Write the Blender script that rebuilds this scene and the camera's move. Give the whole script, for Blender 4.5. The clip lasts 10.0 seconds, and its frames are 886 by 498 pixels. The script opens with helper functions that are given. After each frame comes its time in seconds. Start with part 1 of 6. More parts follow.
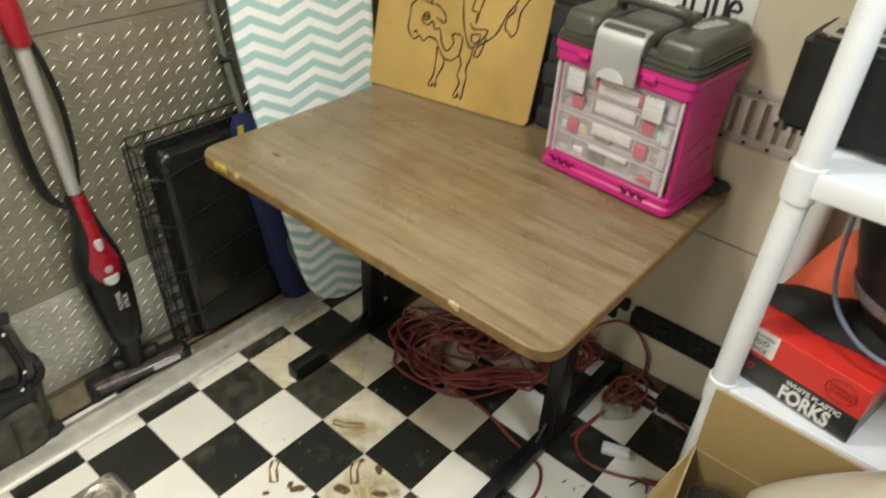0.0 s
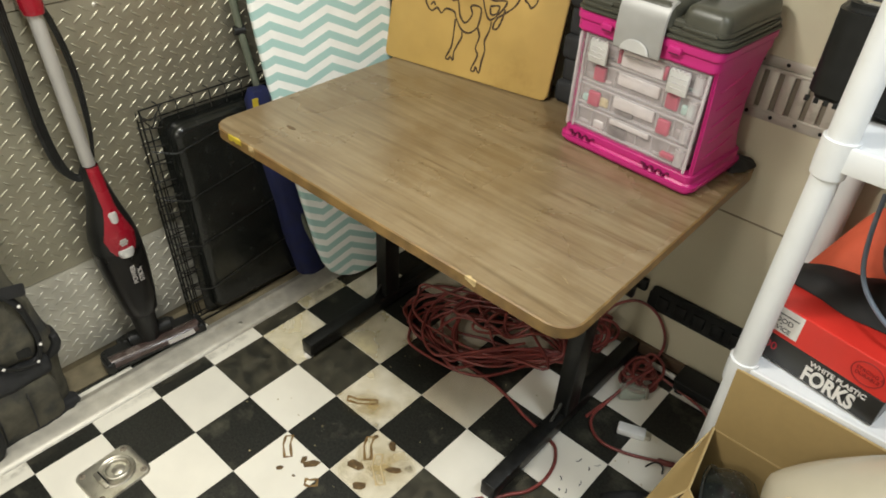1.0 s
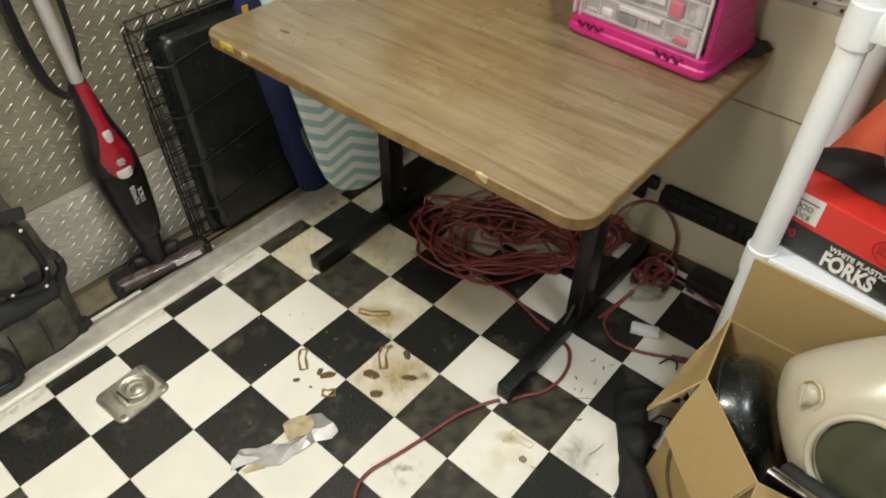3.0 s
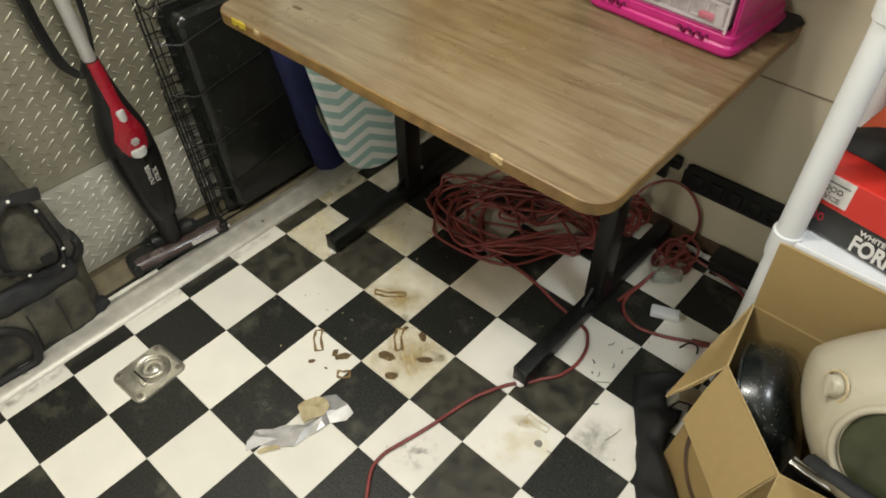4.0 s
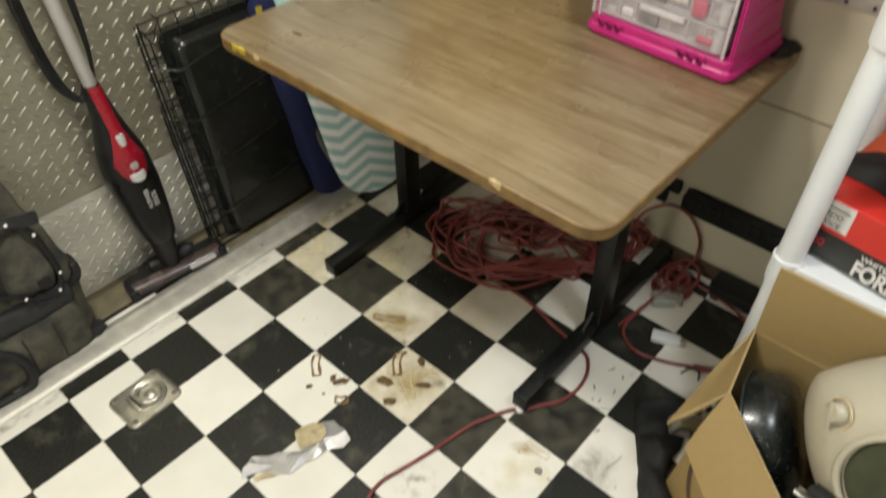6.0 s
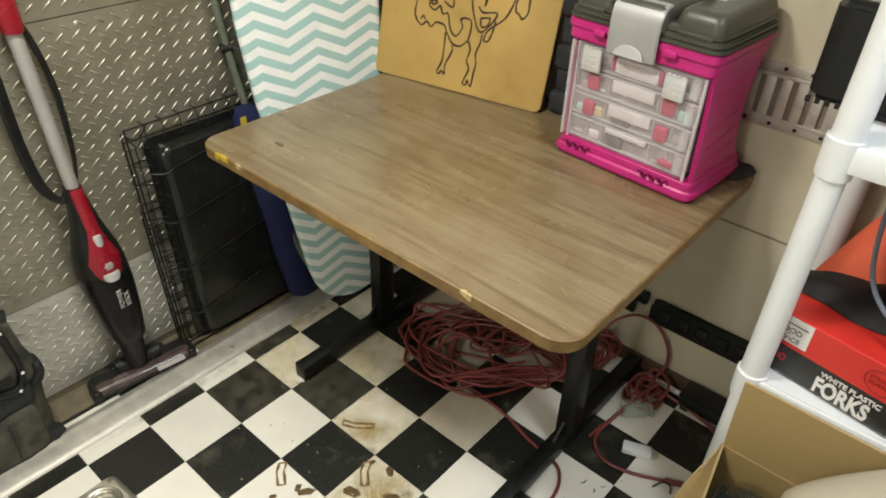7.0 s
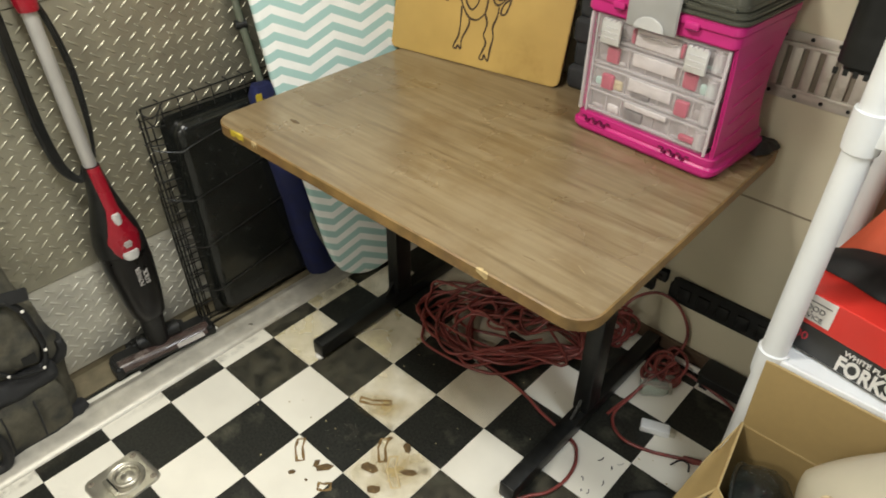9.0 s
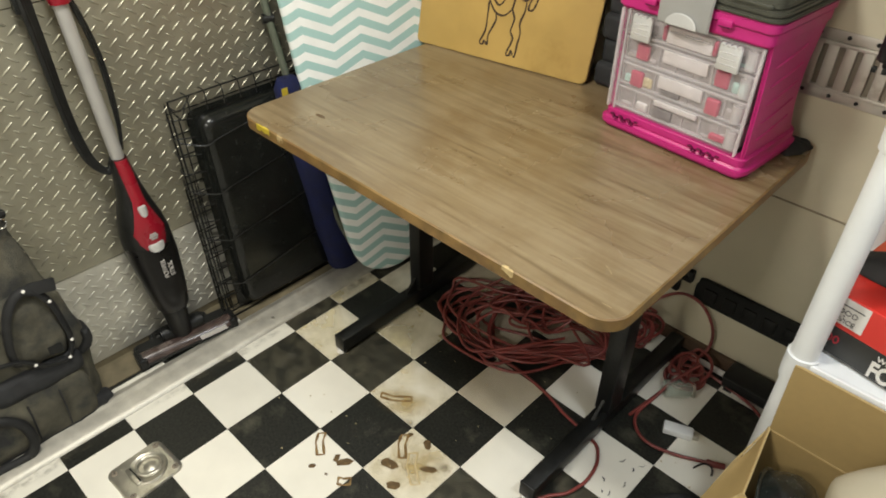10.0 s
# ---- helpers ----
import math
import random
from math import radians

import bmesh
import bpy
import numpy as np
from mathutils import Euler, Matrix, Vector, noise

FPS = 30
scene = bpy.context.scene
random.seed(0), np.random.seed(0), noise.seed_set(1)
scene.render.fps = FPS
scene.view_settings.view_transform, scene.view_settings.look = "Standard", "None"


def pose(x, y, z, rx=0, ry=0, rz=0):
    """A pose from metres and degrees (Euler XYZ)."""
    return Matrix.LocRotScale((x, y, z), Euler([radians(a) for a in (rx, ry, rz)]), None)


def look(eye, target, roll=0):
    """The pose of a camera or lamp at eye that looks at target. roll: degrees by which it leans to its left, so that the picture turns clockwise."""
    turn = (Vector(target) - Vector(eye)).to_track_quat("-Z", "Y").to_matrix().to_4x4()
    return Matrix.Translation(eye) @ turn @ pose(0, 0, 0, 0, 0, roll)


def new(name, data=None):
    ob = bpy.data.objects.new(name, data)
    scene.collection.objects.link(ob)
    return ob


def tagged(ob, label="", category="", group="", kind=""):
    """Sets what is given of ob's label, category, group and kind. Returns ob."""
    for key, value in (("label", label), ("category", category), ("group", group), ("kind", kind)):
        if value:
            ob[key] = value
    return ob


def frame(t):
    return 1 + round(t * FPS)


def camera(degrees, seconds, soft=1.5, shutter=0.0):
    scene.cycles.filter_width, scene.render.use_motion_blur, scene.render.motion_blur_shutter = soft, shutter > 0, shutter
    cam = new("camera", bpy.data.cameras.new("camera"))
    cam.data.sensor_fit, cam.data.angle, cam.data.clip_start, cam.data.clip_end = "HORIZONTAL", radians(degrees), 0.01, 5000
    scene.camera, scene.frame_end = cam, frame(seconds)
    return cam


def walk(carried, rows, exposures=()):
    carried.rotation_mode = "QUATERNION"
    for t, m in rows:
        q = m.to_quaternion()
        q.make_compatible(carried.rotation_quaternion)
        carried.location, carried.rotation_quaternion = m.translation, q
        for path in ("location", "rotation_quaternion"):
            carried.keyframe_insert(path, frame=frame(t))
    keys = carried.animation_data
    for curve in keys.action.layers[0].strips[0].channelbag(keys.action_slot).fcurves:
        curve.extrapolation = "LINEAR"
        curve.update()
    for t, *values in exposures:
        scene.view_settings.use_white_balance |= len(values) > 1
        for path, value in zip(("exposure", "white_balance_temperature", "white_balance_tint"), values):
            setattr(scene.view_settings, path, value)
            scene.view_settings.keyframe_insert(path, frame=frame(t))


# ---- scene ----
cam = camera(65.4, 10.0, soft=1.8, shutter=0.9)
PATH = [
    (0, (0.884, -0.812, 1.544), (-0.136, 0.455, 0.379), 3.4),
    (0.5, (0.873, -0.806, 1.527), (-0.155, 0.409, 0.315), 3.2),
    (1, (0.872, -0.806, 1.519), (-0.154, 0.411, 0.309), 3.2),
    (1.5, (0.867, -0.803, 1.519), (-0.153, 0.412, 0.301), 2.9),
    (2, (0.854, -0.789, 1.515), (-0.214, 0.397, 0.309), 4.4),
    (2.5, (0.856, -0.805, 1.483), (-0.172, 0.361, 0.19), 2.5),
    (2.7, (0.867, -0.819, 1.463), (-0.077, 0.331, 0.127), 1.3),
    (3.8, (0.849, -0.808, 1.454), (-0.088, 0.254, 0.042), 0.3),
    (4, (0.853, -0.787, 1.451), (-0.094, 0.247, 0.025), -0.8),
    (4.5, (0.858, -0.797, 1.448), (-0.08, 0.237, 0.016), -0.6),
    (5, (0.855, -0.782, 1.444), (-0.08, 0.23, -0.006), -1.3),
    (5.2, (0.852, -0.78, 1.442), (-0.08, 0.227, -0.013), -1.6),
    (6.3, (0.851, -0.777, 1.459), (-0.173, 0.353, 0.165), 0.2),
    (6.5, (0.857, -0.779, 1.468), (-0.197, 0.402, 0.246), 1.1),
    (7, (0.861, -0.779, 1.478), (-0.188, 0.47, 0.322), 2.0),
    (7.5, (0.865, -0.775, 1.486), (-0.177, 0.48, 0.329), 2.0),
    (8, (0.86, -0.77, 1.482), (-0.187, 0.459, 0.301), 1.7),
    (8.5, (0.857, -0.771, 1.475), (-0.189, 0.439, 0.275), 1.4),
    (9, (0.858, -0.769, 1.473), (-0.204, 0.416, 0.262), 0.8),
    (9.5, (0.853, -0.77, 1.473), (-0.229, 0.39, 0.254), 0.7),
    (10, (0.845, -0.771, 1.469), (-0.253, 0.372, 0.248), 0.5),
]
walk(cam, [(t, look(eye, target, roll)) for t, eye, target, roll in PATH], exposures=[(0.0, 0.1), (2.7, 0.12), (3.8, 0.0), (5.2, 0.0), (6.5, 0.12), (10.0, 0.14)])

# ---- light: two ceiling lamps of the trailer and an added rear fill, no daylight ----
world = bpy.data.worlds.new("world")
scene.world = world
world.use_nodes = True
world.node_tree.nodes["Background"].inputs[0].default_value = (0.02, 0.02, 0.02, 1)
world.node_tree.nodes["Background"].inputs[1].default_value = 0.2
CEIL = 2.05


def lamp(name, x, y, z, sx, sy, watts, colour, aim=None):
    d = bpy.data.lights.new(name, "AREA")
    d.shape, d.size, d.size_y, d.energy, d.color = "RECTANGLE", sx, sy, watts, colour
    ob = new(name, d)
    ob.matrix_basis = look((x, y, z), aim or (x, y + 0.001, 0))
    return ob


MAIN = (-0.05, -0.45)
SIDE = (1.14, 0.05)
REAR = (0.45, -2.15)
lamp("ceiling_lamp_light", MAIN[0], MAIN[1], CEIL - 0.05, 0.22, 0.22, 20, (1.0, 0.968, 0.875))
lamp("side_lamp_light", SIDE[0], SIDE[1], CEIL - 0.05, 0.28, 0.28, 10.5, (0.9, 0.96, 1.0))
# Added fill, no known lamp there: warm light that reaches under the table.
lamp("rear_fill_light", REAR[0], REAR[1], CEIL - 0.05, 0.3, 0.3, 24, (1.0, 0.965, 0.87))


# ---- materials ----
def mat(name, colour, rough=0.6, metal=0.0, vary=0.12, scale=18.0, bump=0.0, bscale=120.0, coat=0.0, stain=None, stain_scale=5.0, stain_at=0.55, trans=0.0, island=False, alpha=1.0, spec=0.5, world_space=False):
    """A surface with fine grain, a broad mottle, an optional second colour in patches, and small relief."""
    m = bpy.data.materials.new(name)
    m.use_nodes = True
    nt, b = m.node_tree, m.node_tree.nodes["Principled BSDF"]
    N, L = nt.nodes.new, nt.links.new
    co = N("ShaderNodeNewGeometry").outputs["Position"] if world_space else N("ShaderNodeTexCoord").outputs["Object"]
    n1, n2 = N("ShaderNodeTexNoise"), N("ShaderNodeTexNoise")
    for n, s, d in ((n1, scale, 5), (n2, bscale, 3)):
        n.inputs["Scale"].default_value, n.inputs["Detail"].default_value = s, d
        L(co, n.inputs["Vector"])
    ramp = N("ShaderNodeValToRGB")
    dark = [c * (1 - vary) for c in colour]
    light = [min(1, c * (1 + vary)) for c in colour]
    ramp.color_ramp.elements[0].position, ramp.color_ramp.elements[1].position = 0.3, 0.7
    ramp.color_ramp.elements[0].color, ramp.color_ramp.elements[1].color = (*dark, 1), (*light, 1)
    L(n1.outputs["Fac"], ramp.inputs["Fac"])
    out = ramp.outputs["Color"]
    if stain:
        n3, r3, mx = N("ShaderNodeTexNoise"), N("ShaderNodeValToRGB"), N("ShaderNodeMixRGB")
        n3.inputs["Scale"].default_value, n3.inputs["Detail"].default_value, n3.inputs["Roughness"].default_value = stain_scale, 8, 0.65
        L(co, n3.inputs["Vector"])
        r3.color_ramp.elements[0].position, r3.color_ramp.elements[1].position = stain_at, stain_at + 0.16
        L(n3.outputs["Fac"], r3.inputs["Fac"])
        L(r3.outputs["Color"], mx.inputs["Fac"])
        L(out, mx.inputs["Color1"])
        mx.inputs["Color2"].default_value = (*stain, 1)
        out = mx.outputs["Color"]
    if island:
        oi, hs = N("ShaderNodeObjectInfo"), N("ShaderNodeHueSaturation")
        mr = N("ShaderNodeMapRange")
        mr.inputs["To Min"].default_value, mr.inputs["To Max"].default_value = 0.94, 1.05
        L(oi.outputs["Random"], mr.inputs["Value"])
        L(mr.outputs["Result"], hs.inputs["Value"])
        L(out, hs.inputs["Color"])
        out = hs.outputs["Color"]
    L(out, b.inputs["Base Color"])
    rr = N("ShaderNodeMapRange")
    rr.inputs["To Min"].default_value, rr.inputs["To Max"].default_value = max(0.02, rough - 0.1), min(1, rough + 0.1)
    L(n1.outputs["Fac"], rr.inputs["Value"])
    L(rr.outputs["Result"], b.inputs["Roughness"])
    b.inputs["Metallic"].default_value = metal
    b.inputs["Coat Weight"].default_value = coat
    b.inputs["Transmission Weight"].default_value = trans
    b.inputs["Alpha"].default_value = alpha
    b.inputs["Specular IOR Level"].default_value = spec
    if bump:
        bp = N("ShaderNodeBump")
        bp.inputs["Strength"].default_value, bp.inputs["Distance"].default_value = bump, 0.002
        L(n2.outputs["Fac"], bp.inputs["Height"])
        L(bp.outputs["Normal"], b.inputs["Normal"])
    return m


M = {}
M["wall"] = mat("wall_panel", (0.60, 0.55, 0.41), 0.5, vary=0.05, scale=6, bump=0.12, bscale=180, stain=(0.5, 0.43, 0.31), stain_scale=2.5, stain_at=0.58)
M["white_wall"] = mat("white_bounce_panel", (0.62, 0.6, 0.55), 0.6, vary=0.04, scale=6)
M["ceiling"] = mat("ceiling_panel", (0.8, 0.79, 0.76), 0.7, vary=0.05, bump=0.1)
M["plate"] = mat("tread_plate", (0.385, 0.368, 0.29), 0.44, metal=0.75, vary=0.12, scale=9, bump=0.25, bscale=260, stain=(0.33, 0.3, 0.235), stain_scale=3, stain_at=0.56)
# Lighter, greyer copy of plate: the low sheet's pale reflections painted into its colour.
M["plate_low"] = mat("sheen_tread_plate", (0.60, 0.585, 0.515), 0.48, metal=0.5, vary=0.14, scale=9, bump=0.25, bscale=260, stain=(0.42, 0.4, 0.35), stain_scale=3, stain_at=0.58)
M["alu"] = mat("worn_aluminium", (0.56, 0.54, 0.48), 0.52, metal=0.6, vary=0.14, scale=30, bump=0.25, bscale=300, stain=(0.44, 0.40, 0.32), stain_scale=11, stain_at=0.56)
M["white_tile"] = mat("white_vinyl", (0.81, 0.785, 0.70), 0.36, vary=0.05, scale=7, bump=0.08, bscale=110, stain=(0.66, 0.58, 0.38), stain_scale=3.2, stain_at=0.61, island=True, world_space=True)
M["black_tile"] = mat("black_vinyl", (0.0145, 0.0152, 0.0122), 0.42, vary=0.8, scale=150, bump=0.55, bscale=240, stain=(0.075, 0.073, 0.053), stain_scale=8.5, stain_at=0.54, island=True, spec=0.4, world_space=True)
M["grout"] = mat("floor_bed", (0.03, 0.028, 0.024), 0.8)
M["subfloor"] = mat("tan_plywood_edge", (0.19, 0.16, 0.10), 0.7, vary=0.25, scale=22, bump=0.3)
M["black_metal"] = mat("black_painted_steel", (0.007, 0.0075, 0.007), 0.38, vary=0.4, scale=60, bump=0.08, stain=(0.035, 0.03, 0.026), stain_scale=30, stain_at=0.68, spec=0.35)
M["black_plastic"] = mat("black_plastic", (0.011, 0.0115, 0.011), 0.42, vary=0.3, scale=40, bump=0.1, bscale=400, spec=0.32)
M["black_cloth"] = mat("black_cloth", (0.010, 0.0105, 0.011), 0.7, vary=0.4, scale=30, bump=0.5, bscale=400)
M["white_plastic"] = mat("white_resin", (0.79, 0.81, 0.82), 0.42, vary=0.03, scale=12, bump=0.06, bscale=200, stain=(0.66, 0.63, 0.56), stain_scale=7, stain_at=0.66)
M["card"] = mat("cardboard", (0.315, 0.217, 0.084), 0.75, vary=0.04, scale=60, bump=0.12, bscale=300, stain=(0.28, 0.19, 0.07), stain_scale=4, stain_at=0.6)
M["card_edge"] = mat("cut_cardboard", (0.43, 0.32, 0.15), 0.85, vary=0.2, scale=200)
M["pink"] = mat("pink_plastic", (0.50, 0.021, 0.18), 0.38, vary=0.06, scale=20, bump=0.08, bscale=300)
M["latch_grey"] = mat("brushed_grey_latch", (0.40, 0.40, 0.39), 0.42, metal=0.35, vary=0.08, scale=14)
# Deep pink paints the shade of notches and slots onto raised bars.
M["pink_dark"] = mat("pink_recess_shade", (0.13, 0.006, 0.045), 0.5)
M["lid"] = mat("olive_grey_plastic", (0.066, 0.066, 0.05), 0.36, vary=0.08, scale=30, bump=0.15, bscale=500)
M["latch"] = mat("silver_plastic", (0.62, 0.62, 0.61), 0.36, metal=0.25, vary=0.05, scale=20)



def streaked(name, dark, mid, light, across, rough, scale_along=1.6, scale_across=38.0, bump=0.05, pale=None):
    """Wood grain that runs along one local axis, with worn pale patches."""
    m = bpy.data.materials.new(name)
    m.use_nodes = True
    nt, b = m.node_tree, m.node_tree.nodes["Principled BSDF"]
    N, L = nt.nodes.new, nt.links.new
    co = N("ShaderNodeTexCoord").outputs["Object"]
    mp = N("ShaderNodeMapping")
    mp.inputs["Scale"].default_value = (scale_along, scale_across, 20) if across == "y" else (scale_across, scale_along, 20)
    L(co, mp.inputs["Vector"])
    n1, n2, n3 = N("ShaderNodeTexNoise"), N("ShaderNodeTexNoise"), N("ShaderNodeTexNoise")
    n1.inputs["Scale"].default_value, n1.inputs["Detail"].default_value, n1.inputs["Distortion"].default_value = 1.0, 6, 0.9
    n2.inputs["Scale"].default_value, n2.inputs["Detail"].default_value = 4.0, 4
    n3.inputs["Scale"].default_value, n3.inputs["Detail"].default_value = 3.2, 5
    L(mp.outputs["Vector"], n1.inputs["Vector"])
    L(mp.outputs["Vector"], n2.inputs["Vector"])
    L(co, n3.inputs["Vector"])
    add = N("ShaderNodeMath")
    add.operation = "MULTIPLY_ADD"
    add.inputs[1].default_value = 0.45
    L(n2.outputs["Fac"], add.inputs[0])
    L(n1.outputs["Fac"], add.inputs[2])
    r = N("ShaderNodeValToRGB")
    e = r.color_ramp.elements
    e[0].position, e[0].color = 0.5, (*dark, 1)
    e[1].position, e[1].color = 0.92, (*light, 1)
    k = e.new(0.7)
    k.color = (*mid, 1)
    L(add.outputs["Value"], r.inputs["Fac"])
    out = r.outputs["Color"]
    if pale:
        r3, mx = N("ShaderNodeValToRGB"), N("ShaderNodeMixRGB")
        r3.color_ramp.elements[0].position, r3.color_ramp.elements[1].position = 0.4, 0.75
        r3.color_ramp.elements[1].color = (0.55, 0.55, 0.55, 1)
        L(n3.outputs["Fac"], r3.inputs["Fac"])
        L(r3.outputs["Color"], mx.inputs["Fac"])
        L(out, mx.inputs["Color1"])
        mx.inputs["Color2"].default_value = (*pale, 1)
        out = mx.outputs["Color"]
        n4, r4, mx4 = N("ShaderNodeTexNoise"), N("ShaderNodeValToRGB"), N("ShaderNodeMixRGB")
        n4.inputs["Scale"].default_value, n4.inputs["Detail"].default_value, n4.inputs["Roughness"].default_value = 5.5, 8, 0.65
        L(co, n4.inputs["Vector"])
        r4.color_ramp.elements[0].position, r4.color_ramp.elements[1].position = 0.47, 0.7
        r4.color_ramp.elements[1].color = (0.75, 0.75, 0.75, 1)
        L(n4.outputs["Fac"], r4.inputs["Fac"])
        L(r4.outputs["Color"], mx4.inputs["Fac"])
        L(out, mx4.inputs["Color1"])
        mx4.inputs["Color2"].default_value = (0.15, 0.094, 0.04, 1)
        out = mx4.outputs["Color"]
    L(out, b.inputs["Base Color"])
    rr = N("ShaderNodeMapRange")
    rr.inputs["To Min"].default_value, rr.inputs["To Max"].default_value = rough - 0.1, rough + 0.14
    L(n3.outputs["Fac"], rr.inputs["Value"])
    L(rr.outputs["Result"], b.inputs["Roughness"])
    bp = N("ShaderNodeBump")
    b.inputs["Specular IOR Level"].default_value = 0.85
    bp.inputs["Strength"].default_value, bp.inputs["Distance"].default_value = bump, 0.001
    L(add.outputs["Value"], bp.inputs["Height"])
    L(bp.outputs["Normal"], b.inputs["Normal"])
    return m


def chevron(name, white, teal, period=0.0455, half=0.082, rise=0.46):
    """Printed zigzag stripes in the plane of local x and z."""
    m = mat(name, white, 0.85, vary=0.05, scale=20, bump=0.3, bscale=500)
    nt, b = m.node_tree, m.node_tree.nodes["Principled BSDF"]
    N, L = nt.nodes.new, nt.links.new
    co, sx = N("ShaderNodeTexCoord"), N("ShaderNodeSeparateXYZ")
    L(co.outputs["Object"], sx.inputs[0])
    ops = []
    for op, val in (("PINGPONG", half), ("MULTIPLY", rise), ("ADD", 0), ("FLOORED_MODULO", period), ("GREATER_THAN", period / 2)):
        n = N("ShaderNodeMath")
        n.operation = op
        n.inputs[1].default_value = val
        if ops:
            L(ops[-1].outputs[0], n.inputs[0])
        ops.append(n)
    L(sx.outputs["X"], ops[0].inputs[0])
    L(sx.outputs["Z"], ops[2].inputs[1])
    mx = N("ShaderNodeMixRGB")
    old = b.inputs["Base Color"].links[0].from_socket
    L(ops[-1].outputs[0], mx.inputs["Fac"])
    L(old, mx.inputs["Color1"])
    mx.inputs["Color2"].default_value = (*teal, 1)
    L(mx.outputs["Color"], b.inputs["Base Color"])
    return m


M["laminate"] = streaked("wood_laminate", (0.12, 0.077, 0.035), (0.203, 0.145, 0.075), (0.262, 0.2, 0.115), "y", 0.27, 2.2, 34, pale=(0.272, 0.215, 0.135))
M["edge_band"] = mat("worn_edge_band", (0.20, 0.122, 0.04), 0.5, vary=0.3, scale=30, bump=0.3, stain=(0.18, 0.10, 0.035), stain_scale=14, stain_at=0.5)
M["raw_chip"] = mat("raw_particle_board", (0.5, 0.38, 0.19), 0.9, vary=0.2, scale=200, bump=0.6)
M["yellow"] = mat("yellow_tag", (0.5, 0.38, 0.03), 0.6)
M["mdf"] = mat("varnished_board", (0.45, 0.295, 0.085), 0.4, vary=0.12, scale=6, bump=0.08, stain=(0.33, 0.20, 0.05), stain_scale=4, stain_at=0.54)
M["tan_scuff"] = mat("tan_scuff", (0.36, 0.28, 0.16), 0.6)
M["burn_soft"] = mat("dark_knot", (0.10, 0.06, 0.027), 0.5, vary=0.3, scale=60)
M["burn"] = mat("dark_engraving", (0.045, 0.025, 0.012), 0.8)
M["chevron"] = chevron("chevron_cotton", (0.80, 0.82, 0.80), (0.36, 0.55, 0.53))
M["pole"] = mat("grey_green_paint", (0.10, 0.115, 0.085), 0.4, vary=0.12, stain=(0.1, 0.1, 0.08), stain_scale=30)
M["blue"] = mat("blue_nylon", (0.004, 0.008, 0.055), 0.85, vary=0.25, scale=30, bump=0.4, bscale=200)
M["red"] = mat("red_plastic", (0.27, 0.006, 0.018), 0.28, vary=0.05, coat=0.3)
M["grey_tube"] = mat("silver_grey_tube", (0.42, 0.41, 0.39), 0.36, metal=0.3, vary=0.05)
M["smoke"] = mat("smoked_cup", (0.007, 0.0065, 0.0065), 0.3, vary=0.3, spec=0.3)
M["brushbar"] = mat("dusty_maroon_cover", (0.055, 0.036, 0.032), 0.22, vary=0.4, scale=30, coat=0.4, stain=(0.22, 0.19, 0.17), stain_scale=18, stain_at=0.6)
M["print"] = mat("pale_print", (0.42, 0.4, 0.38), 0.6)
M["bag"] = mat("grey_green_canvas", (0.08, 0.075, 0.055), 0.95, vary=0.4, scale=22, bump=0.9, bscale=350, stain=(0.026, 0.028, 0.029), stain_scale=9, stain_at=0.5)
M["bag_dark"] = mat("dark_canvas", (0.02, 0.021, 0.023), 0.8, vary=0.4, scale=20, bump=0.5, bscale=350)
M["cord"] = mat("maroon_cord", (0.2, 0.044, 0.038), 0.34, vary=0.3, scale=14)
M["steel"] = mat("galvanised_steel", (0.60, 0.58, 0.51), 0.34, metal=0.9, vary=0.12, scale=25, bump=0.1, stain=(0.33, 0.29, 0.22), stain_scale=22, stain_at=0.56)
M["etrack"] = mat("zinc_track", (0.56, 0.53, 0.47), 0.52, metal=0.55, vary=0.12, scale=20, stain=(0.35, 0.3, 0.24), stain_scale=12, stain_at=0.58)
M["chrome"] = mat("chrome", (0.8, 0.8, 0.8), 0.12, metal=1.0, vary=0.03)
M["tape"] = mat("silver_tape", (0.50, 0.49, 0.48), 0.36, metal=0.45, vary=0.16, scale=35, bump=0.3, bscale=250)
M["tape_back"] = mat("tan_adhesive", (0.46, 0.38, 0.22), 0.7, vary=0.2, scale=35)
M["rust"] = mat("rust_mark", (0.20, 0.12, 0.04), 0.7, vary=0.4, scale=60, stain=(0.40, 0.30, 0.14), stain_scale=70, stain_at=0.55)
M["rust_faint"] = mat("faint_rust_mark", (0.52, 0.42, 0.24), 0.6, vary=0.15, scale=60)
M["clear"] = mat("clear_plastic", (0.86, 0.81, 0.82), 0.12, vary=0.02, alpha=0.4)
M["frost"] = mat("frosted_tray", (0.62, 0.56, 0.56), 0.22, vary=0.3, scale=28, alpha=0.55)
M["tray_label"] = mat("pale_tray_label", (0.66, 0.61, 0.61), 0.35, vary=0.12, scale=60)
M["pink_pale"] = mat("rose_tray_catch", (0.5, 0.06, 0.12), 0.4)
M["beige"] = mat("mixed_bits_beige", (0.55, 0.45, 0.27), 0.6, vary=0.3, scale=90)
M["bits_grey"] = mat("mixed_bits_grey", (0.16, 0.14, 0.14), 0.5, vary=0.4, scale=90)
M["bits_mint"] = mat("mixed_bits_mint", (0.45, 0.62, 0.58), 0.5, vary=0.2, scale=90)
M["box_red"] = mat("red_printed_card", (0.66, 0.035, 0.025), 0.35, vary=0.05, scale=10, coat=0.15)
M["box_black"] = mat("black_printed_card", (0.022, 0.022, 0.02), 0.35, vary=0.2, coat=0.15)
M["paper"] = mat("white_paper", (0.76, 0.74, 0.70), 0.7, vary=0.04)
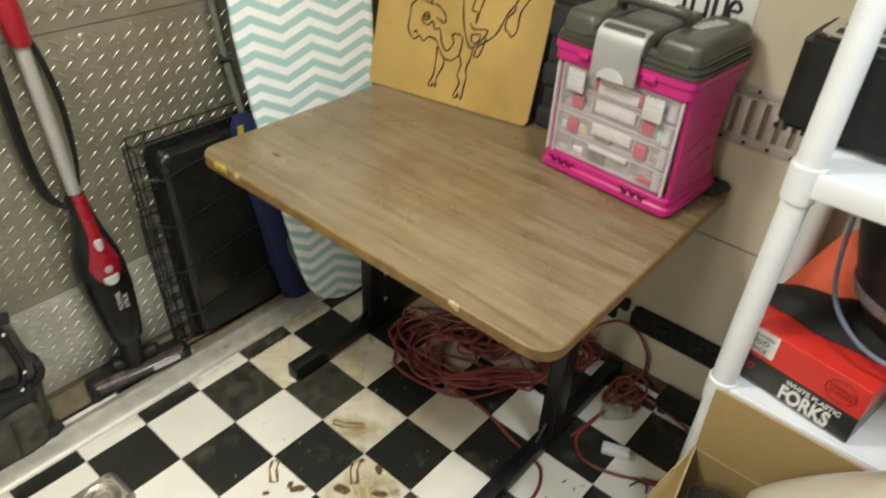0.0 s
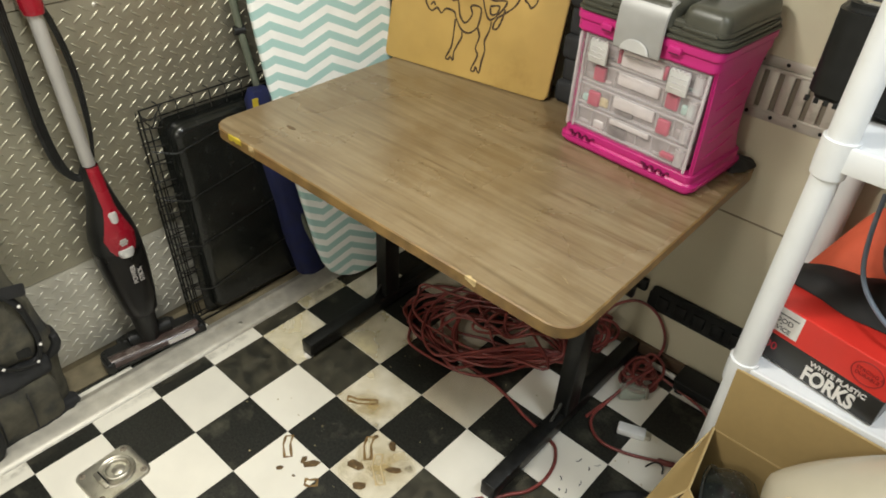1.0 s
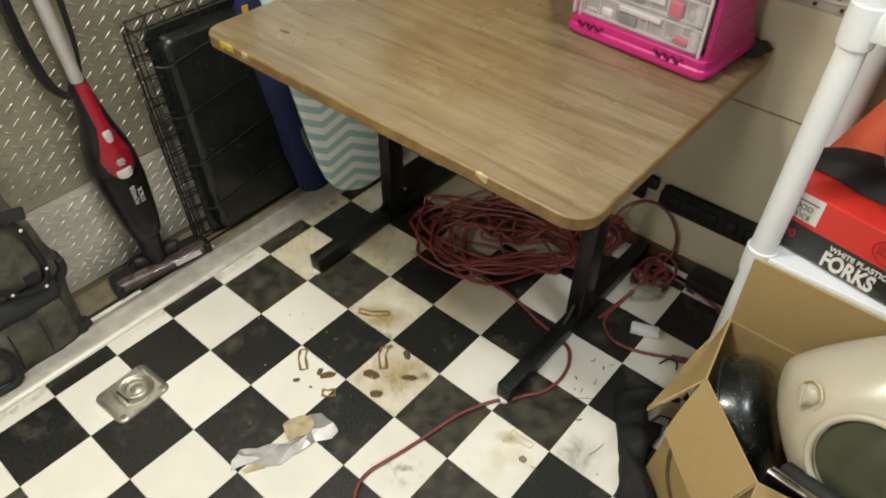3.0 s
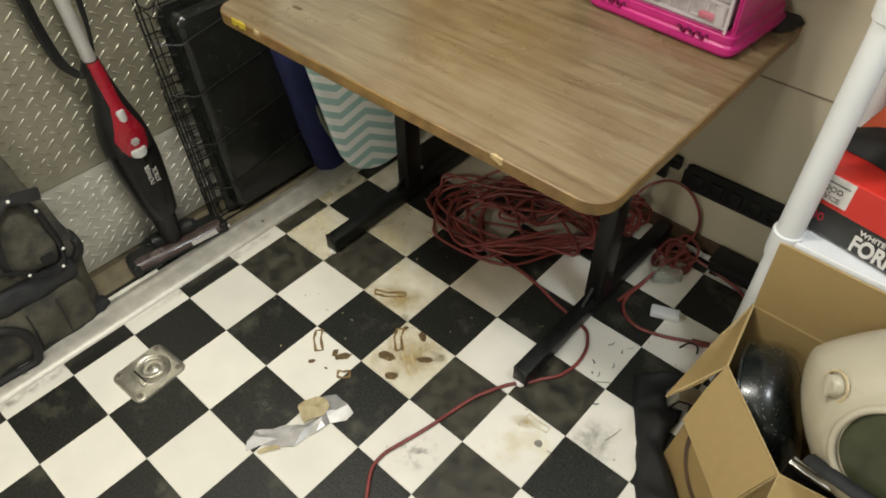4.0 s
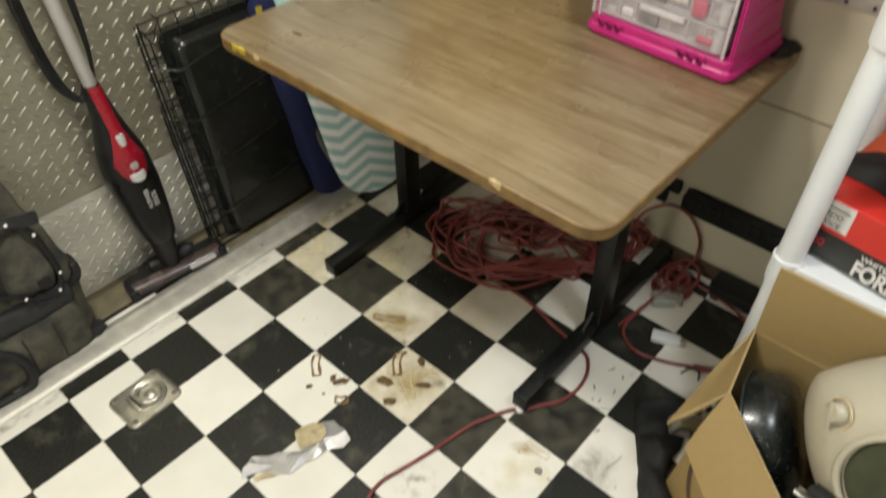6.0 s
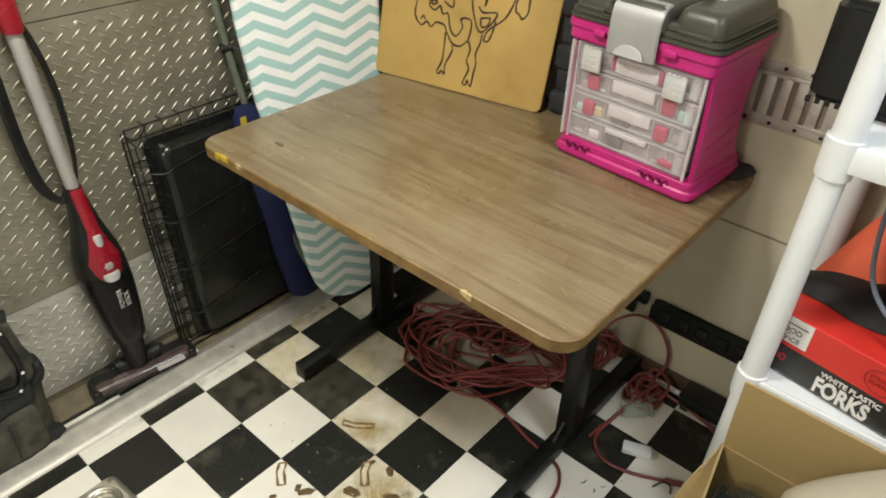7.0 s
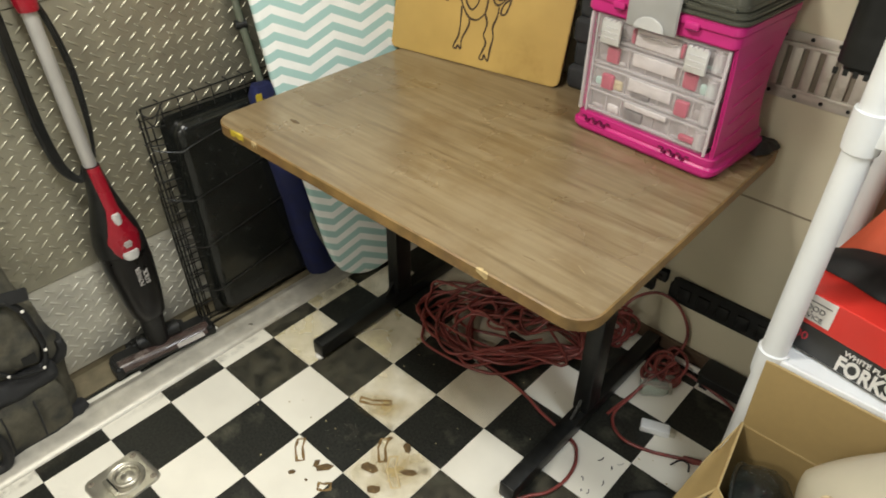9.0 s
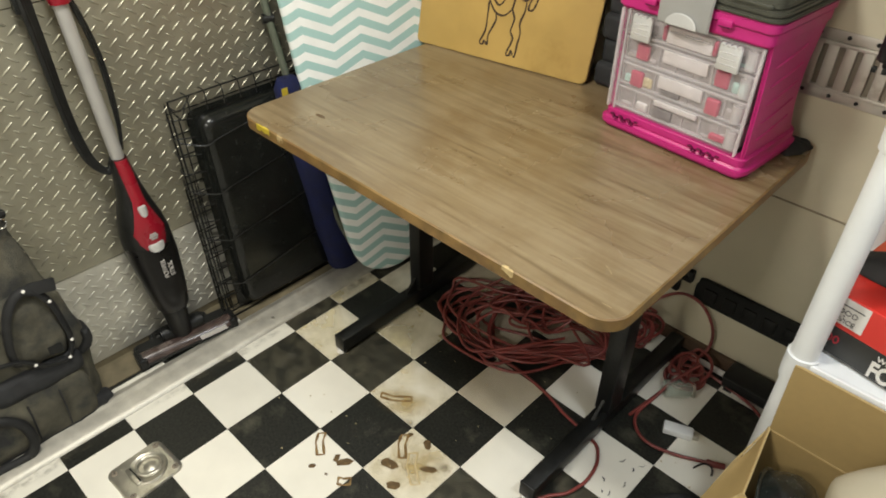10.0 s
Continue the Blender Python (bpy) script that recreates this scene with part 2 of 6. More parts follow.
M["ink"] = mat("black_ink", (0.02, 0.02, 0.025), 0.6)
M["ink_red"] = mat("red_ink", (0.55, 0.03, 0.05), 0.6)
M["ink_maroon"] = mat("dark_red_ink", (0.27, 0.012, 0.012), 0.6)
M["orange"] = mat("orange_red_cloth", (0.70, 0.125, 0.06), 0.7, vary=0.12, scale=12, bump=0.2)
M["cream"] = mat("yellowed_cream_plastic", (0.46, 0.415, 0.31), 0.3, vary=0.05, scale=10, bump=0.04, coat=0.2, stain=(0.4, 0.35, 0.24), stain_scale=5, stain_at=0.6)
M["window"] = mat("dark_green_smoked_window", (0.05, 0.055, 0.03), 0.22, vary=0.3, scale=14)
M["jar"] = mat("green_tinted_glass", (0.62, 0.72, 0.62), 0.08, vary=0.04, alpha=0.2)
M["board_brown"] = mat("brown_skirting", (0.10, 0.06, 0.035), 0.7, vary=0.3, scale=20, bump=0.2)
M["grey_case"] = mat("dark_grey_case", (0.09, 0.085, 0.08), 0.6, vary=0.25, scale=18, bump=0.2)
M["wire"] = mat("dull_dark_wire", (0.028, 0.028, 0.026), 0.3, metal=0.4)
# Brown paints the shade in the track slots; also serves the dull screw heads.
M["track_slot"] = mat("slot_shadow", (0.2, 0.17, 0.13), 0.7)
M["joint"] = mat("tan_joint_shadow", (0.27, 0.225, 0.155), 0.7)
M["hose"] = mat("blue_grey_cable", (0.16, 0.2, 0.26), 0.4)


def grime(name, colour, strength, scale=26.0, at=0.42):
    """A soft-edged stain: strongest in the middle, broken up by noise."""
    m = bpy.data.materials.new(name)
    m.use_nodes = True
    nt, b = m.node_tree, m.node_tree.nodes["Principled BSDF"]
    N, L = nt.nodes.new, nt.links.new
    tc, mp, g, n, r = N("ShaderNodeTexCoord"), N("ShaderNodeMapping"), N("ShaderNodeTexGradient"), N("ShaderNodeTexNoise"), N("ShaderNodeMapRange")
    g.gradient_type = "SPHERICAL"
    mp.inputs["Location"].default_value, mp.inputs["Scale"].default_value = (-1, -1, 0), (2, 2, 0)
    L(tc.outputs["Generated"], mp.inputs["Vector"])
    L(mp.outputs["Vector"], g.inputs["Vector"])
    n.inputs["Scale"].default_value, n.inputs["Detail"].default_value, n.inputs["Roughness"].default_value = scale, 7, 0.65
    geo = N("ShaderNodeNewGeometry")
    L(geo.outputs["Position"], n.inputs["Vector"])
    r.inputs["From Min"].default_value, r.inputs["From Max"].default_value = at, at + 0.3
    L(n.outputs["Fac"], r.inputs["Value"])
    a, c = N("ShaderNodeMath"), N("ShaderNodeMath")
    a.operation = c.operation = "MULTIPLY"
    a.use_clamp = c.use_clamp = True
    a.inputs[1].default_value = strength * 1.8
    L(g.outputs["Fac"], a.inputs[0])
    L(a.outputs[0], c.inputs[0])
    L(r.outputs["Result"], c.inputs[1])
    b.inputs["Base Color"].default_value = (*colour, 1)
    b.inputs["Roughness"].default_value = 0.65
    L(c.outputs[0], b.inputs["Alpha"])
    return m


M["grime_yellow"] = grime("yellow_grime", (0.52, 0.39, 0.15), 0.4, 14, 0.3)
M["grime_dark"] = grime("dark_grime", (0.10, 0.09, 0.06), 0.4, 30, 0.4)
M["grime_pale"] = grime("pale_scuffs", (0.13, 0.125, 0.095), 0.55, 40, 0.46)


def tile_film(name, colour, low, high, scale):
    """Thin uneven film, for dirt and for painted table shade, that lets the tile show through."""
    m = mat(name, colour, 0.45, vary=0.1, world_space=True)
    nt, b = m.node_tree, m.node_tree.nodes["Principled BSDF"]
    N, L = nt.nodes.new, nt.links.new
    n, r = N("ShaderNodeTexNoise"), N("ShaderNodeMapRange")
    n.inputs["Scale"].default_value, n.inputs["Detail"].default_value = scale, 6
    L(N("ShaderNodeNewGeometry").outputs["Position"], n.inputs["Vector"])
    r.inputs["From Min"].default_value, r.inputs["From Max"].default_value = 0.32, 0.68
    r.inputs["To Min"].default_value, r.inputs["To Max"].default_value = low, high
    L(n.outputs["Fac"], r.inputs["Value"])
    L(r.outputs["Result"], b.inputs["Alpha"])
    return m


M["film_yellow"] = tile_film("yellow_dirt_film", (0.70, 0.60, 0.35), 0.05, 0.4, 14)
M["film_ochre"] = tile_film("ochre_dirt_film", (0.74, 0.64, 0.34), 0.1, 0.5, 9)
M["film_dust"] = tile_film("dusty_film", (0.15, 0.138, 0.095), 0.0, 0.5, 26)
# Tan film: the table's shade put into the colour of white tiles.
M["film_shade"] = tile_film("tan_shade_film", (0.52, 0.42, 0.25), 0.22, 0.48, 7)


def speckled(name):
    """Dark enamel with fine white flecks."""
    m = mat(name, (0.010, 0.013, 0.012), 0.27, vary=0.2, coat=0.12)
    nt, b = m.node_tree, m.node_tree.nodes["Principled BSDF"]
    N, L = nt.nodes.new, nt.links.new
    vo, r, mx = N("ShaderNodeTexVoronoi"), N("ShaderNodeValToRGB"), N("ShaderNodeMixRGB")
    L(N("ShaderNodeTexCoord").outputs["Object"], vo.inputs["Vector"])
    vo.inputs["Scale"].default_value = 150
    r.color_ramp.elements[0].position, r.color_ramp.elements[0].color = 0.08, (1, 1, 1, 1)
    r.color_ramp.elements[1].position, r.color_ramp.elements[1].color = 0.13, (0, 0, 0, 1)
    L(vo.outputs["Distance"], r.inputs["Fac"])
    L(r.outputs["Color"], mx.inputs["Fac"])
    L(b.inputs["Base Color"].links[0].from_socket, mx.inputs["Color1"])
    mx.inputs["Color2"].default_value = (0.55, 0.58, 0.55, 1)
    L(mx.outputs["Color"], b.inputs["Base Color"])
    return m


M["enamel"] = speckled("speckled_enamel")


M["rust_solid"] = mat("dark_rust_blotch", (0.115, 0.07, 0.026), 0.7, vary=0.4, scale=80, stain=(0.3, 0.22, 0.1), stain_scale=60, stain_at=0.58)
M["crate_tray"] = mat("black_tray_plastic", (0.0085, 0.0095, 0.0085), 0.24, vary=0.3, scale=40, bump=0.06, bscale=400, spec=0.5)
M["cover"] = mat("thin_clear_cover", (0.7, 0.66, 0.67), 0.1, vary=0.02, alpha=0.09)
# ---- mesh tools ----
def finish(ob, smooth=None):
    if smooth is not None:
        for p in ob.data.polygons:
            p.use_smooth = True
        ob.data.set_sharp_from_angle(angle=radians(smooth))
    return ob


def to_mesh(bm, name):
    me = bpy.data.meshes.new(name)
    bm.normal_update()
    bm.to_mesh(me)
    bm.free()
    return me


def part(name, bm, material, parent=None, label="", smooth=40):
    """Links a bmesh as one mesh object, under parent if there is one."""
    ob = new(name, to_mesh(bm, name) if isinstance(bm, bmesh.types.BMesh) else bm)
    if material is not None:
        ob.data.materials.append(material)
    if parent is not None:
        ob.parent = parent
    if label:
        ob["label"] = label
    return finish(ob, smooth)


def thing(name, label, category, m=None, group="", kind=""):
    ob = tagged(new(name), label, category, group, kind)
    ob.empty_display_size = 0.05
    if m is not None:
        ob.matrix_basis = m
    return ob


def box(x0, x1, y0, y1, z0, z1, bevel=0.0, seg=2, bm=None, m=None):
    bm2 = bmesh.new()
    bmesh.ops.create_cube(bm2, size=1)
    for v in bm2.verts:
        v.co = Vector(((x0, x1)[v.co.x > 0], (y0, y1)[v.co.y > 0], (z0, z1)[v.co.z > 0]))
    if bevel:
        bmesh.ops.bevel(bm2, geom=bm2.edges[:], offset=bevel, segments=seg, affect="EDGES", profile=0.5)
    return merge(bm, bm2, m)


def merge(bm, bm2, m=None):
    if m is not None:
        bm2.transform(m)
    if bm is None:
        return bm2
    me = bpy.data.meshes.new("tmp")
    bm2.to_mesh(me)
    bm2.free()
    bm.from_mesh(me)
    bpy.data.meshes.remove(me)
    return bm


def cyl(p, q, r, r2=None, seg=20, bm=None, bevel=0.0):
    """A rod from p to q."""
    p, q = Vector(p), Vector(q)
    b = bmesh.new()
    bmesh.ops.create_cone(b, cap_ends=True, segments=seg, radius1=r, radius2=r if r2 is None else r2, depth=(q - p).length)
    if bevel:
        bmesh.ops.bevel(b, geom=[e for e in b.edges if len(e.link_faces) == 2 and any(len(f.verts) > 4 for f in e.link_faces)], offset=bevel, segments=2, affect="EDGES")
    b.transform(Matrix.Translation((p + q) / 2) @ (q - p).to_track_quat("Z", "Y").to_matrix().to_4x4())
    return merge(bm, b)


def slab(outline, z0, z1, bevel=0.0, seg=2, bm=None, m=None):
    """An outline of (x, y) made solid from z0 to z1."""
    b = bmesh.new()
    f = b.faces.new([b.verts.new((x, y, z0)) for x, y in outline])
    bmesh.ops.recalc_face_normals(b, faces=[f])
    if f.normal.z > 0:
        f.normal_flip()
    r = bmesh.ops.extrude_face_region(b, geom=[f])
    for v in r["geom"]:
        if isinstance(v, bmesh.types.BMVert):
            v.co.z = z1
    bmesh.ops.recalc_face_normals(b, faces=b.faces[:])
    if bevel:
        bmesh.ops.bevel(b, geom=[e for e in b.edges if any(len(q.verts) > 4 or abs(q.normal.z) > 0.9 for q in e.link_faces) and abs(e.verts[0].co.z - e.verts[1].co.z) < 1e-6], offset=bevel, segments=seg, affect="EDGES")
    return merge(bm, b, m)


def rounded(x0, x1, y0, y1, r, n=6):
    out = []
    for cx, cy, a in ((x1 - r, y1 - r, 0), (x0 + r, y1 - r, 90), (x0 + r, y0 + r, 180), (x1 - r, y0 + r, 270)):
        for i in range(n + 1):
            t = radians(a + 90 * i / n)
            out.append((cx + r * math.cos(t), cy + r * math.sin(t)))
    return out


def smooth_path(pts, n=6):
    """A Catmull-Rom line through the points."""
    P = [Vector(p) for p in pts]
    out = []
    for i in range(len(P) - 1):
        a, b, c, d = P[max(i - 1, 0)], P[i], P[i + 1], P[min(i + 2, len(P) - 1)]
        for k in range(n):
            t = k / n
            out.append(0.5 * (2 * b + (c - a) * t + (2 * a - 5 * b + 4 * c - d) * t * t + (3 * b - a - 3 * c + d) * t ** 3))
    return out + [P[-1]]


def tube(pts, r, seg=8, bm=None, closed=False, flat=1.0):
    """A tube along the points; flat squeezes its second axis."""
    bm = bm or bmesh.new()
    P = [Vector(p) for p in pts]
    n, rings, last = len(P), [], None
    for i, p in enumerate(P):
        d = (P[(i + 1) % n] - P[i - 1]) if closed else (P[min(i + 1, n - 1)] - P[max(i - 1, 0)])
        d = d.normalized() if d.length > 1e-9 else Vector((0, 0, 1))
        if last is None:
            u = d.orthogonal().normalized() if abs(d.z) > 0.9 else d.cross(Vector((0, 0, 1))).normalized()
        else:
            u = (last - d * last.dot(d)).normalized()
        last = u
        w = d.cross(u)
        rr = r(i / max(1, n - 1)) if callable(r) else r
        rings.append([bm.verts.new(p + rr * (math.cos(t) * u + flat * math.sin(t) * w)) for t in (2 * math.pi * k / seg for k in range(seg))])
    for a, b in zip(rings, rings[1:] + ([rings[0]] if closed else [])):
        for k in range(seg):
            bm.faces.new((a[k], a[(k + 1) % seg], b[(k + 1) % seg], b[k]))
    if not closed:
        bm.faces.new(rings[0][::-1])
        bm.faces.new(rings[-1])
    return bm


def lathe(profile, seg=32, bm=None, m=None):
    """Profile of (radius, height) turned round z."""
    b = bmesh.new()
    rings = [[b.verts.new((r * math.cos(2 * math.pi * k / seg), r * math.sin(2 * math.pi * k / seg), z)) for k in range(seg)] for r, z in profile]
    for a, c in zip(rings, rings[1:]):
        for k in range(seg):
            b.faces.new((a[k], a[(k + 1) % seg], c[(k + 1) % seg], c[k]))
    bmesh.ops.remove_doubles(b, verts=b.verts[:], dist=1e-5)
    bmesh.ops.recalc_face_normals(b, faces=b.faces[:])
    return merge(bm, b, m)


def loft(rings, bm=None, caps=True):
    """Skin over rings of equal length."""
    bm = bm or bmesh.new()
    R = [[bm.verts.new(p) for p in r] for r in rings]
    n = len(R[0])
    for a, c in zip(R, R[1:]):
        for q in range(n):
            bm.faces.new((a[q], a[(q + 1) % n], c[(q + 1) % n], c[q]))
    if caps:
        bm.faces.new(R[0][::-1])
        bm.faces.new(R[-1])
    bmesh.ops.recalc_face_normals(bm, faces=bm.faces[:])
    return bm


def oval(c, a, b, n=20, p=2.4, up=None):
    """A rounded ring round c: half width a along y, half depth b along x."""
    out = []
    for k in range(n):
        t = 2 * math.pi * k / n
        cx, sy = math.cos(t), math.sin(t)
        out.append(Vector(c) + Vector((b * math.copysign(abs(cx) ** (2 / p), cx), a * math.copysign(abs(sy) ** (2 / p), sy), 0)))
    return out


def letters(text, size, material, parent, m, name="lettering", depth=0.0004, bold=0.0):
    """Raised lettering in the built-in font, as a mesh."""
    c = bpy.data.curves.new(name, "FONT")
    c.body, c.size, c.extrude, c.offset = text, size, depth, bold
    tmp = new("tmp", c)
    me = bpy.data.meshes.new_from_object(tmp.evaluated_get(bpy.context.evaluated_depsgraph_get()))
    bpy.data.objects.remove(tmp)
    me.transform(m)
    return part(name, me, material, parent, smooth=None)


# ---- setting: trailer corner ----
T = 0.17                      # floor tile
WX, WY = -0.78, 0.775         # inner faces of the plated wall and of the panelled wall
X1, Y0 = 2.2, -2.6

floor = part("floor", box(WX - 0.1, X1 + 0.1, Y0 - 0.1, WY + 0.1, -0.08, -0.004), M["grout"], None, "black and white checkered vinyl floor with scuffs and rust stains", None)
tagged(floor, "", "floor", "", "structure")
part("wall_north", box(WX - 0.1, X1 + 0.1, WY, WY + 0.1, 0, CEIL), M["wall"], None, "beige panelled wall with a horizontal seam", None)
part("wall_west", box(WX - 0.1, WX, Y0 - 0.1, WY, 0, CEIL), M["subfloor"], None, "wall clad in aluminium tread plate", None)
# East and south walls and ceiling are unseen additions, kept pale for bounce light.
part("wall_east", box(X1, X1 + 0.1, Y0 - 0.1, WY, 0, CEIL), M["white_wall"], None, "plain pale wall, added unseen to bounce light", None)
part("wall_south", box(WX, X1, Y0 - 0.1, Y0, 0, CEIL), M["white_wall"], None, "plain pale wall, added unseen to bounce light", None)
part("ceiling", box(WX - 0.1, X1 + 0.1, Y0 - 0.1, WY + 0.1, CEIL, CEIL + 0.06), M["ceiling"], None, "pale ceiling panel, added unseen to bounce light", None)
for n in ("wall_north", "wall_west", "wall_east", "wall_south", "ceiling"):
    tagged(bpy.data.objects[n], "", n.split("_")[0], "", "structure")


def lugged_plate(name, y0, y1, z0, z1, proud, phase, mt="plate"):
    """Tread plate: a thin sheet with raised crossed lugs, both ways in turn."""
    bm = box(WX + proud - 0.003, WX + proud, y0, y1, z0, z1)
    verts, faces = [], []
    p = 0.039
    x = WX + proud
    prof = ((-0.0152, 0.0, 0.0), (-0.0115, 0.0023, 0.0019), (0.0, 0.0032, 0.0030), (0.0115, 0.0023, 0.0019), (0.0152, 0.0, 0.0))
    for k in range(2):
        d = 1 if k else -1
        ny, nz = int((y1 - y0) / p) + 2, int((z1 - z0) / p) + 2
        for i in range(ny):
            for j in range(nz):
                cy, cz = y0 + (i + 0.5 * k + phase) * p, z0 + (j + 0.5 * k + phase) * p
                if not (y0 + 0.014 < cy < y1 - 0.014 and z0 + 0.014 < cz < z1 - 0.014):
                    continue
                ay, az = 0.79, 0.61 * d
                b = len(verts)
                for s, w, h in prof:
                    for e, g in ((-1, 0), (-0.68, 0.72), (0, 1), (0.68, 0.72), (1, 0)):
                        verts.append((x + (h * g if g else -0.0003), cy + s * ay - e * w * az, cz + s * az + e * w * ay))
                for q in range(4):
                    for e in range(4):
                        a = b + q * 5 + e
                        f = (a, a + 5, a + 6, a + 1)
                        faces.append(f)
    me = bpy.data.meshes.new("lugs")
    me.from_pydata(verts, [], faces)
    bm.from_mesh(me)
    bpy.data.meshes.remove(me)
    bmesh.ops.recalc_face_normals(bm, faces=bm.faces[:])
    return part(name, bm, M[mt], bpy.data.objects["wall_west"], "aluminium tread plate with raised lugs", 85)


lugged_plate("tread_plate", -1.7, WY - 0.002, 0.028, 0.328, 0.0035, 0.1, "plate_low")
lugged_plate("tread_plate", -1.7, WY - 0.002, 0.331, 0.992, 0.006, 0.35)
lugged_plate("tread_plate", -1.7, WY - 0.002, 0.995, CEIL - 0.01, 0.0085, 0.2)
for y in (-0.55, -0.14, 0.27):
    part("rivet", lathe([(0.0001, 0.003), (0.004, 0.0022), (0.006, 0.0)], 12, m=Matrix.Translation((WX + 0.006, y, 0.972)) @ pose(0, 0, 0, 0, 90, 0)), M["alu"], bpy.data.objects["wall_west"])

# bare strip of floor between plate and tiles, and the metal edge strip
strip = part("trim", box(WX, -0.692, Y0, WY - 0.001, -0.003, 0.0035), M["subfloor"], None, "bare tan plywood floor edge", None)
tagged(strip, "", "floor edge", "", "structure")
strip = part("trim", box(-0.6915, -0.6625, -0.09, WY - 0.001, -0.003, 0.003), M["subfloor"], None, "dusty tan strip beside the floor edge", None)
tagged(strip, "", "floor edge", "", "structure")
sill = thing("threshold", "worn aluminium floor edge strip with rounded ridge", "trim", kind="structure")
prof = [(-0.662, 0.0005), (-0.66, 0.006), (-0.648, 0.009), (-0.64, 0.015), (-0.632, 0.016), (-0.624, 0.0135), (-0.612, 0.0125), (-0.578, 0.0105), (-0.566, 0.006), (-0.562, 0.0005)]
bm = bmesh.new()
ends = [[bm.verts.new((x, y, z)) for x, z in prof] for y in np.linspace(Y0 + 0.01, WY - 0.003, 40)]
for a, b in zip(ends, ends[1:]):
    for k in range(len(prof) - 1):
        bm.faces.new((a[k], a[k + 1], b[k + 1], b[k]))
bm.faces.new(ends[0])
bm.faces.new(ends[-1][::-1])
bmesh.ops.recalc_face_normals(bm, faces=bm.faces[:])
part("strip", bm, M["alu"], sill, "", 35)
for y in (-1.5, -0.76, -0.02, 0.6):
    part("screw", lathe([(0.0001, 0.0022), (0.005, 0.0018), (0.0065, 0.0)], 14, m=pose(-0.596, y, 0.0112)), M["steel"], sill)

# panel joint of the beige wall, low skirting
wall_n = bpy.data.objects["wall_north"]
part("joint_strip", box(-0.5, X1, WY - 0.0025, WY, 0.5675, 0.572, 0.0008), M["joint"], wall_n, "thin dark joint line")
sk = part("baseboard", box(-0.3, X1, WY - 0.014, WY, 0.0, 0.042, 0.003), M["board_brown"], None, "low dark brown skirting board")
tagged(sk, "", "baseboard", "", "structure")


def track(name, x0, x1, z0, z1, material, label, slots, gap):
    """Slotted cargo rail fixed on the wall."""
    t = thing(name, label, "rail", pose(0, WY, 0))
    zc = (z0 + z1) / 2
    h = (z1 - z0) / 2
    for s in (-1, 1):
        part("flange", box(x0, x1, -0.004, -0.0005, zc + s * h - (0.022 if s > 0 else 0), zc + s * h + (0.022 if s < 0 else 0), 0.001), material, t)
        part("lip", box(x0, x1, -0.012, -0.003, zc + s * (h - 0.026) - 0.004, zc + s * (h - 0.026) + 0.004, 0.002), material, t)
    # Sheet behind the bars: the slots' shade is its brown colour.
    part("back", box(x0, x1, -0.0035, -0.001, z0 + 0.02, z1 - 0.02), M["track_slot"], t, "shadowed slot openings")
    n = int((x1 - x0) / slots)
    for i in range(n + 1):
        x = x0 + i * slots
        part("bar", box(x, min(x + slots - gap, x1), -0.0115, -0.004, z0 + 0.026, z1 - 0.026, 0.0025), material, t)
    for i in range(int((x1 - x0 - 0.06) / 0.0555)):
        for z in (z0 + 0.011, z1 - 0.011):
            part("hole", lathe([(0.0001, 0.0), (0.0045, 0.0), (0.0045, 0.0006), (0.0001, 0.0006)], 12, m=pose(x0 + 0.0515 + i * 0.0555, -0.0042, z, 90, 0, 0)), M["black_metal"], t)
    return t


track("cargo_track", 0.05, 1.9, 0.830, 0.976, M["etrack"], "zinc cargo track with slots screwed to the wall", 0.034, 0.011)


def wall_rail(x0, x1, z0, z1):
    t = thing("black_rail", "black plastic slotted rail on the beige wall", "rail", pose(0, WY, 0))
    out = [(x0, z0), (x1, z0), (x1, z1), (x0 + 0.02, z1), (x0 + 0.006, z1 - 0.006), (x0 + 0.006, z1 - 0.02), (x0, z1 - 0.026)]
    bm = slab(out, 0.001, 0.014, 0.002, m=Matrix(((1, 0, 0, 0), (0, 0, -1, 0), (0, 1, 0, 0), (0, 0, 0, 1))))
    part("channel", bm, M["black_plastic"], t, "", 30)
    n = int((x1 - x0) / 0.055)
    for i in range(n):
        x = x0 + 0.028 + i * 0.055
        part("pocket", box(x, x + 0.036, -0.019, -0.012, z0 + 0.016, z0 + 0.058, 0.004), M["black_plastic"], t)
    return t


wall_rail(0.343, 0.98, 0.181, 0.262)
clip = thing("black_bracket", "small stepped black plastic bracket on the beige wall", "bracket", pose(0, WY, 0))
part("lower_arm", box(0.11, 0.299, -0.02, -0.001, 0.184, 0.236, 0.004), M["black_plastic"], clip)
part("upper_block", box(0.292, 0.332, -0.022, -0.001, 0.232, 0.27, 0.005), M["black_plastic"], clip)
part("bolt", lathe([(0.0001, 0.004), (0.006, 0.003), (0.007, 0.0)], 14, m=pose(0.312, -0.0215, 0.25, 90, 0, 0)), M["black_metal"], clip)


